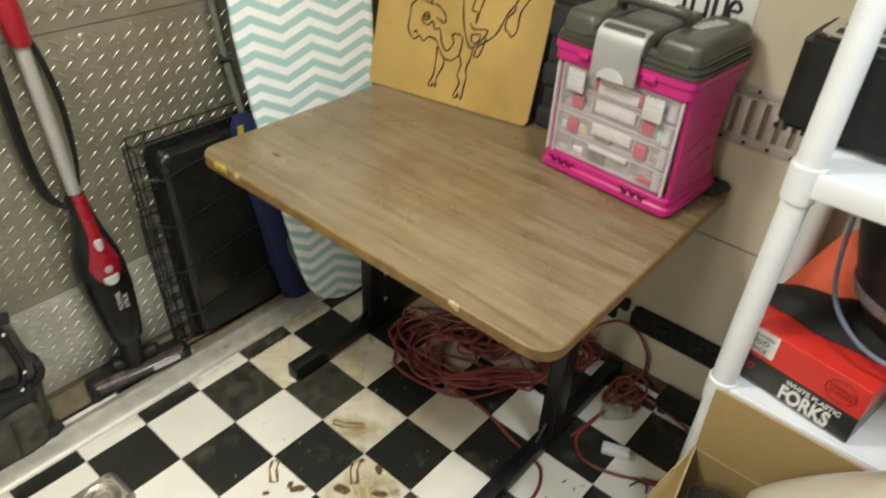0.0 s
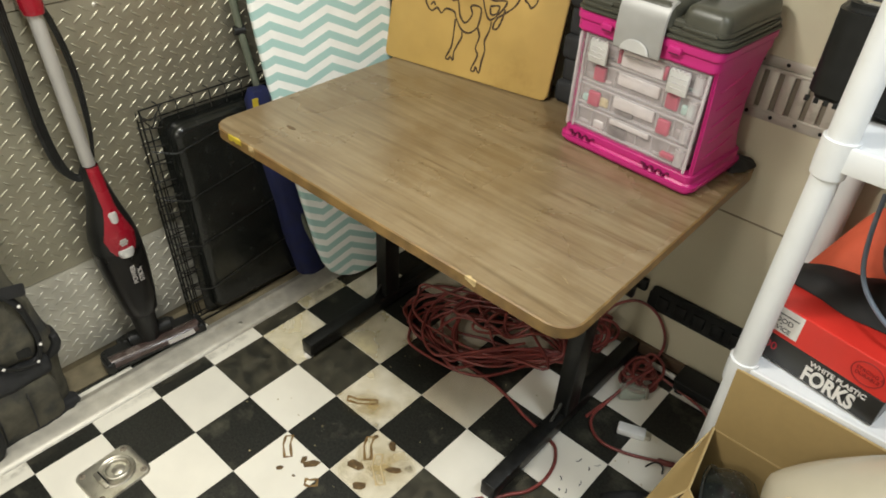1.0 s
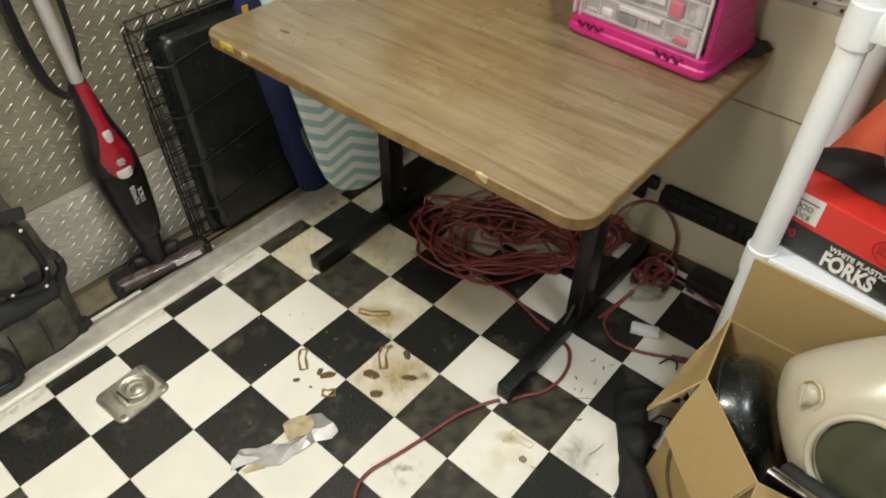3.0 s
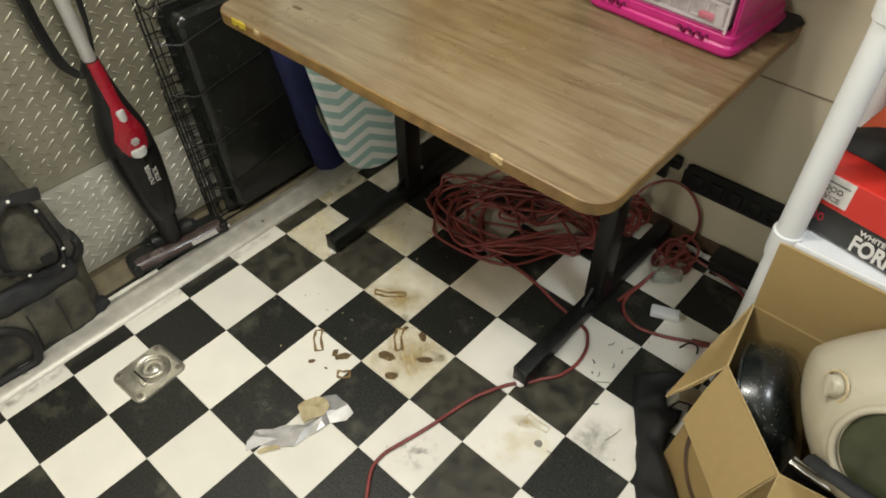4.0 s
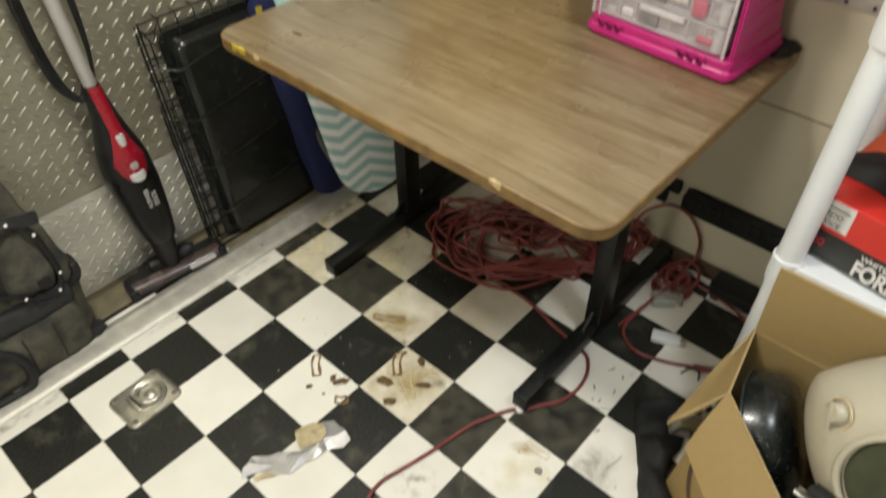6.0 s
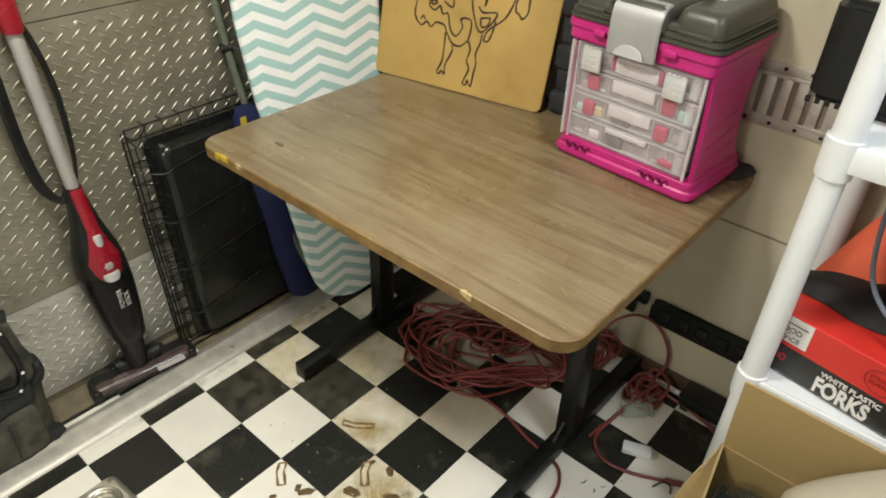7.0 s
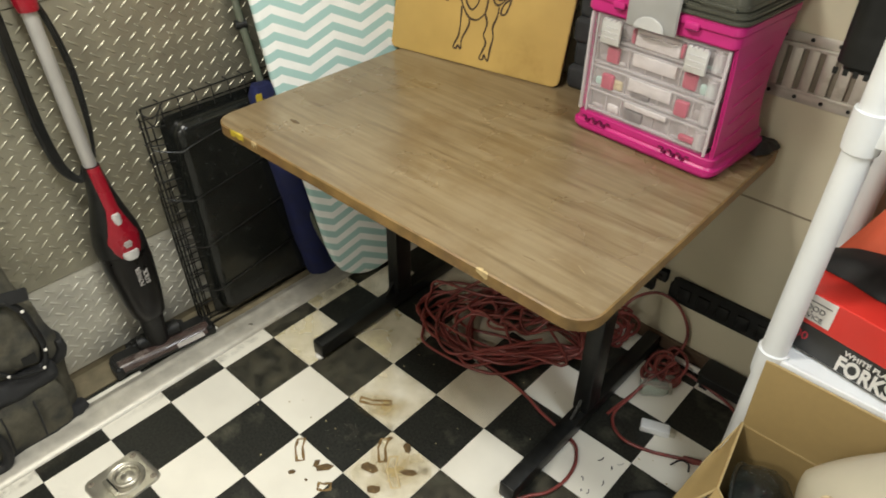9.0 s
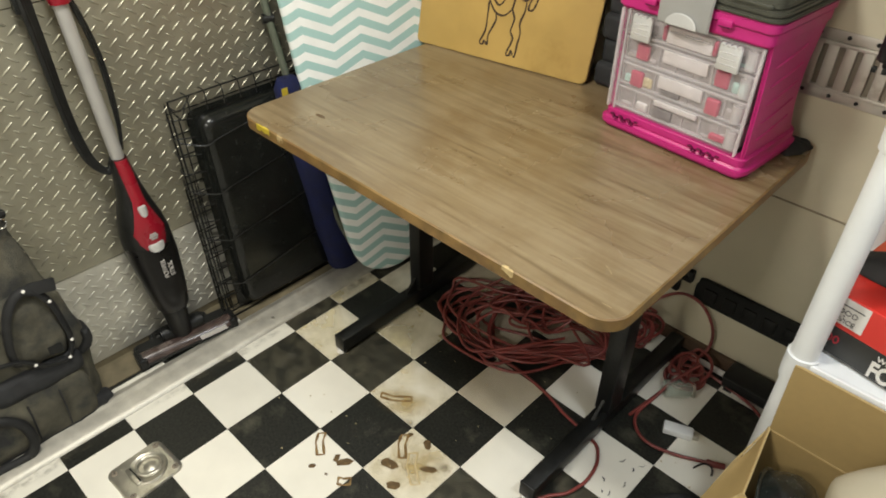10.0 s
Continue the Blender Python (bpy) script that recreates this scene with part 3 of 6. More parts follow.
# ---- table and the things on it ----
def work_table():
    t = thing("work_table", "brown wood-grain pedestal table with worn edge and black legs", "table")
    x0, x1, y0, y1, h = -0.527, 0.508, -0.042, 0.768, 0.731
    part("tabletop", slab(rounded(x0 + 0.002, x1 - 0.002, y0 + 0.002, y1 - 0.002, 0.05, 10), h - 0.024, h, 0.0012), M["laminate"], t, "brown wood-grain laminate top", 30)
    ring_o, ring_i = rounded(x0, x1, y0, y1, 0.052, 10), rounded(x0 + 0.003, x1 - 0.003, y0 + 0.003, y1 - 0.003, 0.05, 10)
    bm = bmesh.new()
    L = [[bm.verts.new((x, y, z)) for x, y in o] for o, z in ((ring_i, h - 0.0275), (ring_o, h - 0.026), (ring_o, h - 0.0022), (ring_i, h - 0.0004))]
    n = len(ring_o)
    for a, b in zip(L, L[1:]):
        for k in range(n):
            bm.faces.new((a[k], a[(k + 1) % n], b[(k + 1) % n], b[k]))
    part("edge_band", bm, M["edge_band"], t, "golden worn edge band", 30)
    part("underside", slab(rounded(x0 + 0.004, x1 - 0.004, y0 + 0.004, y1 - 0.004, 0.048, 8), h - 0.028, h - 0.0245), M["board_brown"], t, "dark bare underside", None)
    # chips knocked out of the front edge
    for cx, w, d, mt in ((0.297, 0.026, 0.006, "raw_chip"), (-0.425, 0.05, 0.004, "yellow"), (-0.36, 0.02, 0.003, "raw_chip")):
        b = bmesh.new()
        random.seed(int(abs(cx) * 1000))
        top = [b.verts.new((cx + w * (k / 5 - 0.5), y0 + random.uniform(0.3, 1.0) * d * (1 if 0 < k < 5 else 0.1) - 0.0006, h + 0.0004)) for k in range(6)]
        low = [b.verts.new((cx + w * (k / 5 - 0.5), y0 - 0.0012, h - random.uniform(0.006, 0.02))) for k in range(6)]
        mid = [b.verts.new((cx + w * (k / 5 - 0.5), y0 - 0.0012, h - 0.001)) for k in range(6)]
        for a, c in ((top, mid), (mid, low)):
            for k in range(5):
                b.faces.new((a[k], a[k + 1], c[k + 1], c[k]))
        part("chip", b, M[mt], t, "chipped pale edge" if mt == "raw_chip" else "yellow worn patch", None)
    part("knot", slab([(-0.375 + 0.017 * math.cos(q), 0.083 + 0.006 * math.sin(q)) for q in np.linspace(0, 6.0, 12)], h - 0.001, h + 0.0002), M["burn_soft"], t, "small dark knot in the grain", None)
    random.seed(44)
    for k in range(10):
        x, y, q, l = random.uniform(0.15, 0.47), random.uniform(-0.01, 0.2), random.uniform(-0.6, 0.9), random.uniform(0.006, 0.03)
        part("scratch", tube([(x, y, h), (x + l * 0.5 * math.cos(q), y + l * 0.5 * math.sin(q) + 0.001, h), (x + l * math.cos(q), y + l * math.sin(q), h)], random.uniform(0.0003, 0.0007), 5, flat=0.3), M["tan_scuff"] if k % 3 else M["burn_soft"], t)
    for s in (-0.346, 0.342):
        part("foot", box(s - 0.02, s + 0.02, 0.045, 0.742, 0.012, 0.058, 0.004), M["black_metal"], t, "black square steel foot bar")
        part("end_cap", box(s - 0.0205, s + 0.0205, 0.04, 0.048, 0.009, 0.059, 0.003), M["black_plastic"], t, "black plastic end cap")
        part("glide", lathe([(0.0001, 0), (0.013, 0), (0.015, 0.004), (0.012, 0.01), (0.0001, 0.011)], 18, m=pose(s, 0.046, 0)), M["paper"], t, "pale levelling glide")
        part("post", box(s - 0.022, s + 0.022, 0.345, 0.405, 0.058, 0.69, 0.004), M["black_metal"], t, "black steel post")
        part("gusset", slab([(0.305, 0.058), (0.345, 0.058), (0.345, 0.1)], -0.004, 0.004, m=Matrix(((0, 0, 1, s), (1, 0, 0, 0), (0, 1, 0, 0), (0, 0, 0, 1)))), M["black_metal"], t)
        part("top_bracket", box(s - 0.03, s + 0.03, 0.1, 0.64, 0.672, 0.7, 0.003), M["black_metal"], t)
    return t


work_table()


def engraved_board():
    u = Vector((0.495, 0.083, 0)).normalized()
    v = (Vector((0, 0, 1)) + 0.26 * Vector((-u.y, u.x, 0))).normalized()
    w = u.cross(v)
    m = Matrix((u, v, w)).transposed().to_4x4()
    m.translation = Vector((-0.53, 0.572, 0.733))
    b = thing("engraved_board", "golden varnished wooden board with dark engraved line drawing", "wall art", m)
    part("panel", slab(rounded(-0.026, 0.503, 0, 0.52, 0.02), -0.018, 0.0, 0.002), M["mdf"], b, "", 30)
    part("back_edge", slab(rounded(-0.0265, 0.5035, -0.0005, 0.5205, 0.0205), -0.0185, -0.006), M["burn"], b, "dark stained edge", 30)
    strokes = (
        ((0.098, 0.255), (0.086, 0.24), (0.087, 0.213), (0.086, 0.181), (0.098, 0.161), (0.113, 0.154), (0.127, 0.165), (0.143, 0.154), (0.156, 0.168), (0.183, 0.165), (0.193, 0.149), (0.215, 0.124), (0.241, 0.121), (0.262, 0.14)),
        ((0.262, 0.14), (0.265, 0.164), (0.263, 0.188), (0.249, 0.194), (0.231, 0.189), (0.239, 0.169), (0.223, 0.144), (0.203, 0.159), (0.189, 0.196), (0.173, 0.193), (0.162, 0.212), (0.149, 0.199), (0.13, 0.206), (0.131, 0.224), (0.145, 0.232), (0.152, 0.215)),
        ((0.19, 0.148), (0.192, 0.122), (0.193, 0.075), (0.181, 0.041), (0.191, 0.038), (0.194, 0.047), (0.205, 0.039), (0.204, 0.064), (0.219, 0.103), (0.217, 0.119)),
        ((0.262, 0.14), (0.273, 0.118), (0.268, 0.087), (0.278, 0.067), (0.266, 0.028), (0.277, 0.026), (0.279, 0.038), (0.292, 0.024), (0.294, 0.058), (0.297, 0.086), (0.291, 0.111), (0.299, 0.14), (0.3, 0.164)),
        ((0.24, 0.32), (0.247, 0.283), (0.261, 0.221), (0.289, 0.169), (0.314, 0.183), (0.334, 0.221), (0.293, 0.217), (0.278, 0.23)),
        ((0.307, 0.147), (0.315, 0.175), (0.359, 0.215), (0.381, 0.27), (0.401, 0.304), (0.41, 0.33)),
        ((0.45, 0.345), (0.436, 0.32), (0.418, 0.282), (0.418, 0.238), (0.405, 0.22), (0.394, 0.23), (0.384, 0.236), (0.383, 0.261), (0.4, 0.284), (0.401, 0.301)),
        ((0.307, 0.147), (0.321, 0.15), (0.33, 0.178), (0.333, 0.202)),
        ((0.287, 0.31), (0.278, 0.266), (0.295, 0.259), (0.295, 0.233), (0.303, 0.275), (0.312, 0.31)),
        ((0.288, 0.201), (0.314, 0.206), (0.312, 0.188), (0.295, 0.181), (0.288, 0.201)),
        ((0.146, 0.256), (0.172, 0.256), (0.199, 0.235), (0.2, 0.214), (0.172, 0.225)),
        ((0.135, 0.22), (0.144, 0.224), (0.146, 0.214), (0.137, 0.212), (0.135, 0.22)),
        ((0.106, 0.169), (0.114, 0.178), (0.12, 0.169)),
        ((0.098, 0.255), (0.107, 0.265), (0.126, 0.262), (0.146, 0.259), (0.155, 0.275)),
    )
    for s in strokes:
        part("engraved_line", tube(smooth_path([(x, y, 0.0002) for x, y in s], 5), lambda q: 0.0026 + 0.0005 * math.sin(31 * q), 6, flat=0.35), M["burn"], b)
    return b


engraved_board()


def tackle_box():
    """Tool case of four clear trays in a pink shell with a dark lid."""
    X0, X1, Y, Z = 0.114, 0.428, 0.53, 0.733
    XB = 0.444
    turn = Matrix.Translation((0.11, 0.52, 0)) @ pose(0, 0, 0, 0, 0, -4.0) @ Matrix.Translation((-0.11, -0.52, 0))
    t = thing("tackle_box", "bright pink storage case with clear trays and olive grey lid", "tool box", turn)
    part("base", slab(rounded(X0 - 0.013, XB + 0.014, Y - 0.018, 0.752, 0.026), Z, Z + 0.03, 0.01, 3), M["pink"], t, "pink base tray", 40)
    part("base_lip", slab(rounded(X0 - 0.005, XB + 0.006, Y - 0.01, 0.748, 0.02), Z + 0.026, Z + 0.044, 0.003, 3), M["pink"], t, "", 40)
    for k in range(2):
        for i in range(7):
            x = X0 + 0.016 + k * 0.198 + i * 0.0105
            z = Z + 0.0315 - 0.006 * (i % 2)
            part("base_notch", box(x, x + 0.0085, Y - 0.0195 + 0.004 * (1 - i % 2), Y - 0.009, z, z + 0.003, 0.0008), M["pink_dark"], t)
            if i % 2:
                part("base_notch", box(x, x + 0.002, Y - 0.0192, Y - 0.012, z, z + 0.009, 0.0006), M["pink_dark"], t)
    # side walls: hollow behind, sweeping out to the rim
    yb = lambda q: 0.706 + 0.052 * ((q - 0.42) / 0.58) ** 2
    for sd, xb, xt in ((-1, X0, X0 - 0.006), (1, XB, X1 + 0.008)):
        xw = lambda q: xb + (xt - xb) * q ** 1.8
        bm = bmesh.new()
        rows = []
        for k in range(13):
            q = k / 12
            rows.append([bm.verts.new((xw(q) + dx, yy, Z + 0.043 + q * 0.232)) for dx, yy in ((0, Y - 0.002), (0, yb(q)), (-sd * 0.009, yb(q)), (-sd * 0.009, Y - 0.002))])
        for r0, r1 in zip(rows, rows[1:]):
            for q in range(4):
                bm.faces.new((r0[q], r0[(q + 1) % 4], r1[(q + 1) % 4], r1[q]))
        bm.faces.new(rows[0])
        bm.faces.new(rows[-1])
        bmesh.ops.recalc_face_normals(bm, faces=bm.faces[:])
        bmesh.ops.bevel(bm, geom=[e for e in bm.edges if abs(e.verts[0].co.z - e.verts[1].co.z) > 0.01], offset=0.004, segments=2, affect="EDGES")
        part("side_wall", bm, M["pink"], t, "pink side wall", 40)
        # shallow slanting ribs pressed into the wall
        for k in range(5):
            q0 = 0.14 + 0.16 * k
            pts = [(xw(q0 + d) + sd * 0.0006, y, Z + 0.043 + (q0 + d) * 0.232) for y, d in ((Y + 0.03, 0.0), (Y + 0.09, 0.03), (Y + 0.15, 0.075))]
            part("side_rib", tube(smooth_path(pts, 4), 0.0022, 8, flat=0.45), M["pink"], t)
    part("back_wall", box(X0 + 0.004, X1 - 0.002, 0.694, 0.706, Z + 0.04, Z + 0.272, 0.003), M["pink"], t)
    part("inner_floor", box(X0 + 0.012, X1 - 0.004, Y + 0.01, 0.694, Z + 0.04, Z + 0.047), M["grey_case"], t)
    # upper pink rim, stepping forward under the lid
    part("rim", slab(rounded(X0 - 0.012, X1 + 0.012, Y - 0.016, 0.768, 0.02), Z + 0.268, Z + 0.298, 0.005, 3), M["pink"], t, "pink upper rim", 40)
    part("rim_band", slab(rounded(X0 - 0.015, X1 + 0.016, Y - 0.021, 0.77, 0.022), Z + 0.294, Z + 0.315, 0.004, 3), M["pink"], t, "", 40)
    for x, w in ((X0 + 0.058, 0.028), (X1 - 0.096, 0.03)):
        part("rim_tab", box(x, x + w, Y - 0.027, Y - 0.015, Z + 0.289, Z + 0.304, 0.004), M["pink"], t)
        part("rim_slot", box(x + 0.004, x + w - 0.004, Y - 0.0275, Y - 0.02, Z + 0.2885, Z + 0.291, 0.0006), M["pink_dark"], t)
    # trays
    random.seed(5)
    x0, x1 = X0 + 0.013, X1 - 0.007
    for k in range(4):
        z0 = Z + 0.049 + k * 0.0545
        tr = part("tray", box(x0, x1, Y + 0.004, 0.69, z0, z0 + 0.0505, 0.005), M["frost"], t, "clear plastic tray of small parts")
        for dz in (0.0, 0.0445):
            part("tray_rim", box(x0 - 0.002, x1 + 0.002, Y - 0.003, Y + 0.007, z0 + dz, z0 + dz + 0.006, 0.002), M["clear"], tr)
        catches = {1: (0.032, 0.212), 2: (0.036, 0.218), 3: (0.088, 0.2), 0: (0.235,)}[k]
        for c in catches:
            w, h = (0.03, 0.034) if k in (1, 2) else ((0.009, 0.03) if k == 3 else (0.035, 0.014))
            part("catch", box(x0 + c, x0 + c + w, Y - 0.007, Y + 0.004, z0 + (0.004 if k == 1 else 0.01), z0 + (0.004 if k == 1 else 0.01) + h, 0.004, 3), M["pink_pale"], tr, "rose red catch")
        if k == 3:
            part("label_plate", box(x0 + 0.098, x0 + 0.2, Y - 0.006, Y + 0.004, z0 + 0.008, z0 + 0.042, 0.003), M["tray_label"], tr, "pale grip of the top tray")
            part("grip_line", box(x0 + 0.104, x0 + 0.194, Y - 0.008, Y - 0.004, z0 + 0.03, z0 + 0.035, 0.001), M["clear"], tr)
        else:
            part("label_plate", box(x0 + 0.098, x0 + 0.2, Y - 0.0045, Y + 0.004, z0 + (0.02 if k else 0.034), z0 + 0.046, 0.002), M["tray_label"], tr, "blank pale label strip")
        if k in (0, 1):
            dark = 0.098 if k == 0 else 0.105
            part("tray_content", box(x0 + dark, x0 + dark + 0.045, Y - 0.0015, Y + 0.02, z0 + (0.004 if k == 0 else 0.0), z0 + (0.03 if k == 0 else 0.019), 0.003), M["bits_grey"], tr, "dark small parts")
        for i in range(7):
            a = x0 + 0.008 + i * 0.04
            part("divider", box(a, a + 0.0018, Y - 0.0012, Y + 0.006, z0 + 0.006, z0 + 0.044), M["clear"], tr)
            if 2 <= i <= 4:
                continue
            mt = "beige" if (k, i) in ((1, 1), (0, 2), (1, 5)) else random.choice(("bits_grey", "bits_mint", "tray_label", "frost", "frost"))
            part("tray_content", box(a + 0.005, a + 0.034, Y - 0.0004, Y + 0.012, z0 + 0.006, z0 + random.uniform(0.012, 0.03), 0.005, 3), M[mt], tr)
        part("corner_post", cyl((x1 - 0.014, Y + 0.002, z0 + 0.003), (x1 - 0.014, Y + 0.002, z0 + 0.047), 0.013, seg=18, bevel=0.005), M["clear"], tr, "rounded clear corner")
    # clear front cover: a thin sheet with moulded side rails
    for x in (X0 + 0.004, X1 - 0.001):
        part("cover_rail", box(x - 0.004, x + 0.003, Y - 0.013, Y - 0.004, Z + 0.046, Z + 0.266, 0.003), M["clear"], t, "clear front cover rail")
    part("cover_rail", box(X0 + 0.018, X0 + 0.022, Y - 0.013, Y - 0.006, Z + 0.046, Z + 0.266, 0.0015), M["clear"], t)
    part("cover_top", box(X0 + 0.01, X1 - 0.01, Y - 0.013, Y - 0.0095, Z + 0.216, Z + 0.266, 0.001), M["cover"], t, "clear front cover")
    part("cover_sheet", box(X0 + 0.01, X1 - 0.008, Y - 0.012, Y - 0.0102, Z + 0.05, Z + 0.215, 0.0005), M["cover"], t, "clear front cover")
    for k in range(8):
        part("cover_tooth", box(X0 - 0.001, X0 + 0.02, Y - 0.015, Y - 0.006, Z + 0.056 + k * 0.027, Z + 0.06 + k * 0.027, 0.0015), M["cover"], t)
    for x, zt in ((0.150, 0.264), (0.346, 0.261)):
        la = part("front_latch", box(x, x + 0.046, Y - 0.021, Y - 0.013, Z + zt - 0.052, Z + zt - 0.003, 0.0025), M["latch"], t, "silver latch with toothed top")
        for q in range(4):
            part("latch_tooth", box(x + 0.003 + q * 0.0108, x + 0.0105 + q * 0.0108, Y - 0.022, Y - 0.014, Z + zt - 0.006, Z + zt, 0.0015), M["latch"], la)
        for q in range(3):
            part("latch_groove", box(x + 0.006, x + 0.04, Y - 0.0218, Y - 0.0195, Z + zt - 0.04 + q * 0.011, Z + zt - 0.0385 + q * 0.011, 0.0004), M["clear"], la)
    # lid: double lip, then three moulded blocks with channels between
    part("lid_edge", slab(rounded(X0 - 0.018, X1 + 0.02, Y - 0.024, 0.772, 0.03), Z + 0.315, Z + 0.323, 0.003), M["lid"], t, "olive grey lid edge", 35)
    part("lid_edge", slab(rounded(X0 - 0.014, X1 + 0.016, Y - 0.02, 0.77, 0.028), Z + 0.323, Z + 0.336, 0.004), M["lid"], t, "", 35)

    def moulded(name, xa, xb, ya, yb2, zs, r, label=""):
        rings = [[Vector((x, y, Z + z)) for x, y in rounded(xa + i, xb - i, ya + i, yb2 - i, max(0.004, r - i * 0.4), 8)] for i, z in zs]
        return part(name, loft(rings), M["lid"], t, label, 50)
    part("lid_deck", slab(rounded(X0 - 0.008, X1 + 0.01, Y - 0.014, 0.766, 0.026), Z + 0.334, Z + 0.352, 0.005, 3), M["lid"], t, "", 40)
    for xa, xb in ((X0 - 0.006, 0.2), (0.334, X1 + 0.008)):
        moulded("lid_block", xa, xb, Y - 0.012, 0.764, ((0.0, 0.345), (0.001, 0.362), (0.005, 0.374), (0.013, 0.382), (0.022, 0.3835)), 0.022, "raised lid block")
        part("lid_step", slab(rounded(xa + 0.012, xb - 0.014, Y - 0.019, Y + 0.01, 0.006), Z + 0.334, Z + 0.346, 0.004, 3), M["lid"], t, "", 40)
    moulded("lid_ridge", 0.208, 0.326, Y - 0.026, 0.75, ((0.0, 0.332), (0.0, 0.364), (0.005, 0.374), (0.012, 0.378)), 0.014, "centre of the lid")
    # main latch: bent over the front of the lid
    rows = []
    for y, z in ((Y + 0.004, 0.3805), (Y - 0.014, 0.377), (Y - 0.027, 0.366), (Y - 0.033, 0.345), (Y - 0.0345, 0.31), (Y - 0.033, 0.268)):
        rows.append((y, Z + z))
    bm = bmesh.new()
    grid = [[bm.verts.new((x, y, z)) for x in np.linspace(0.211, 0.322, 6)] for y, z in rows]
    for r0, r1 in zip(grid, grid[1:]):
        for q in range(5):
            bm.faces.new((r0[q], r0[q + 1], r1[q + 1], r1[q]))
    bmesh.ops.recalc_face_normals(bm, faces=bm.faces[:])
    bmesh.ops.solidify(bm, geom=bm.faces[:], thickness=0.006)
    bmesh.ops.bevel(bm, geom=[e for e in bm.edges if len(e.link_faces) == 2 and e.calc_face_angle() > 1.0], offset=0.002, segments=2, affect="EDGES")
    part("main_latch", bm, M["latch_grey"], t, "large silver front latch", 40)
    part("latch_grip", slab([(0.034 * math.cos(q), 0.026 * math.sin(q)) for q in np.linspace(0, math.pi, 18)], 0, 0.004, 0.0015, m=Matrix.Translation((0.2665, Y - 0.0365, Z + 0.27)) @ pose(0, 0, 0, 88, 0, 0)), M["latch"], t, "arched finger grip", 35)
    h = part("handle", tube(smooth_path([(0.185, 0.63, Z + 0.38), (0.19, 0.615, Z + 0.402), (0.215, 0.61, Z + 0.408), (0.318, 0.61, Z + 0.408), (0.343, 0.615, Z + 0.402), (0.348, 0.63, Z + 0.38)], 5), 0.012, 12), M["lid"], t, "olive grey carry handle")
    # Silver bar paints the highlight along the top of the dark handle.
    part("handle_highlight", box(0.21, 0.32, 0.601, 0.619, Z + 0.4145, Z + 0.4225, 0.003), M["latch"], h, "painted highlight along the handle")
    for k in range(5):
        part("lid_vent", box(0.352 + 0.004 * k, 0.382 + 0.004 * k, 0.62 + 0.019 * k, 0.6245 + 0.019 * k, Z + 0.3825, Z + 0.386, 0.001), M["latch"], t)
    return t


tackle_box()


def dark_case():
    t = thing("folded_bag", "dark grey folded bag standing behind the pink case", "bag")
    random.seed(3)
    for k, (z0, z1, d, mt) in enumerate(((0.733, 0.79, 0.0, "bag_dark"), (0.79, 0.85, 0.012, "bag_dark"), (0.85, 0.91, 0.004, "bag_dark"), (0.91, 0.98, 0.014, "bag_dark"), (0.98, 1.06, 0.006, "bag_dark"), (1.06, 1.13, 0.01, "bag_dark"))):
        part("fold", box(-0.03 + d * 0.5, 0.078, 0.68 + d, 0.77, z0, z1 + 0.004, 0.014, 3), M[mt], t)
    return t


dark_case()


def wall_notice():
    t = thing("wall_notice", "white paper notice with black lettering on the wall", "sign", pose(0, WY - 0.0015, 1.06))
    part("sheet", box(0.16, 0.43, -0.0012, 0, 0, 0.32), M["paper"], t, "", None)
    for x, w, z1 in ((0.265, 0.009, 0.1), (0.285, 0.009, 0.085), (0.318, 0.009, 0.085), (0.335, 0.01, 0.105), (0.36, 0.009, 0.085)):
        part("letter_bar", box(x, x + w, -0.003, -0.001, 0.034, z1), M["ink"], t)
    for x in (0.385,):
        part("letter_bar", tube([(x + 0.013 * math.cos(q), -0.002, 0.058 + 0.022 * math.sin(q)) for q in np.linspace(0.2, 5.6, 18)], 0.0045, 6), M["ink"], t)
        part("letter_bar", box(x - 0.012, x + 0.012, -0.003, -0.001, 0.055, 0.062), M["ink"], t)
    part("letter_bar", box(0.285, 0.327, -0.003, -0.001, 0.03, 0.039), M["ink"], t)
    return t


wall_notice()


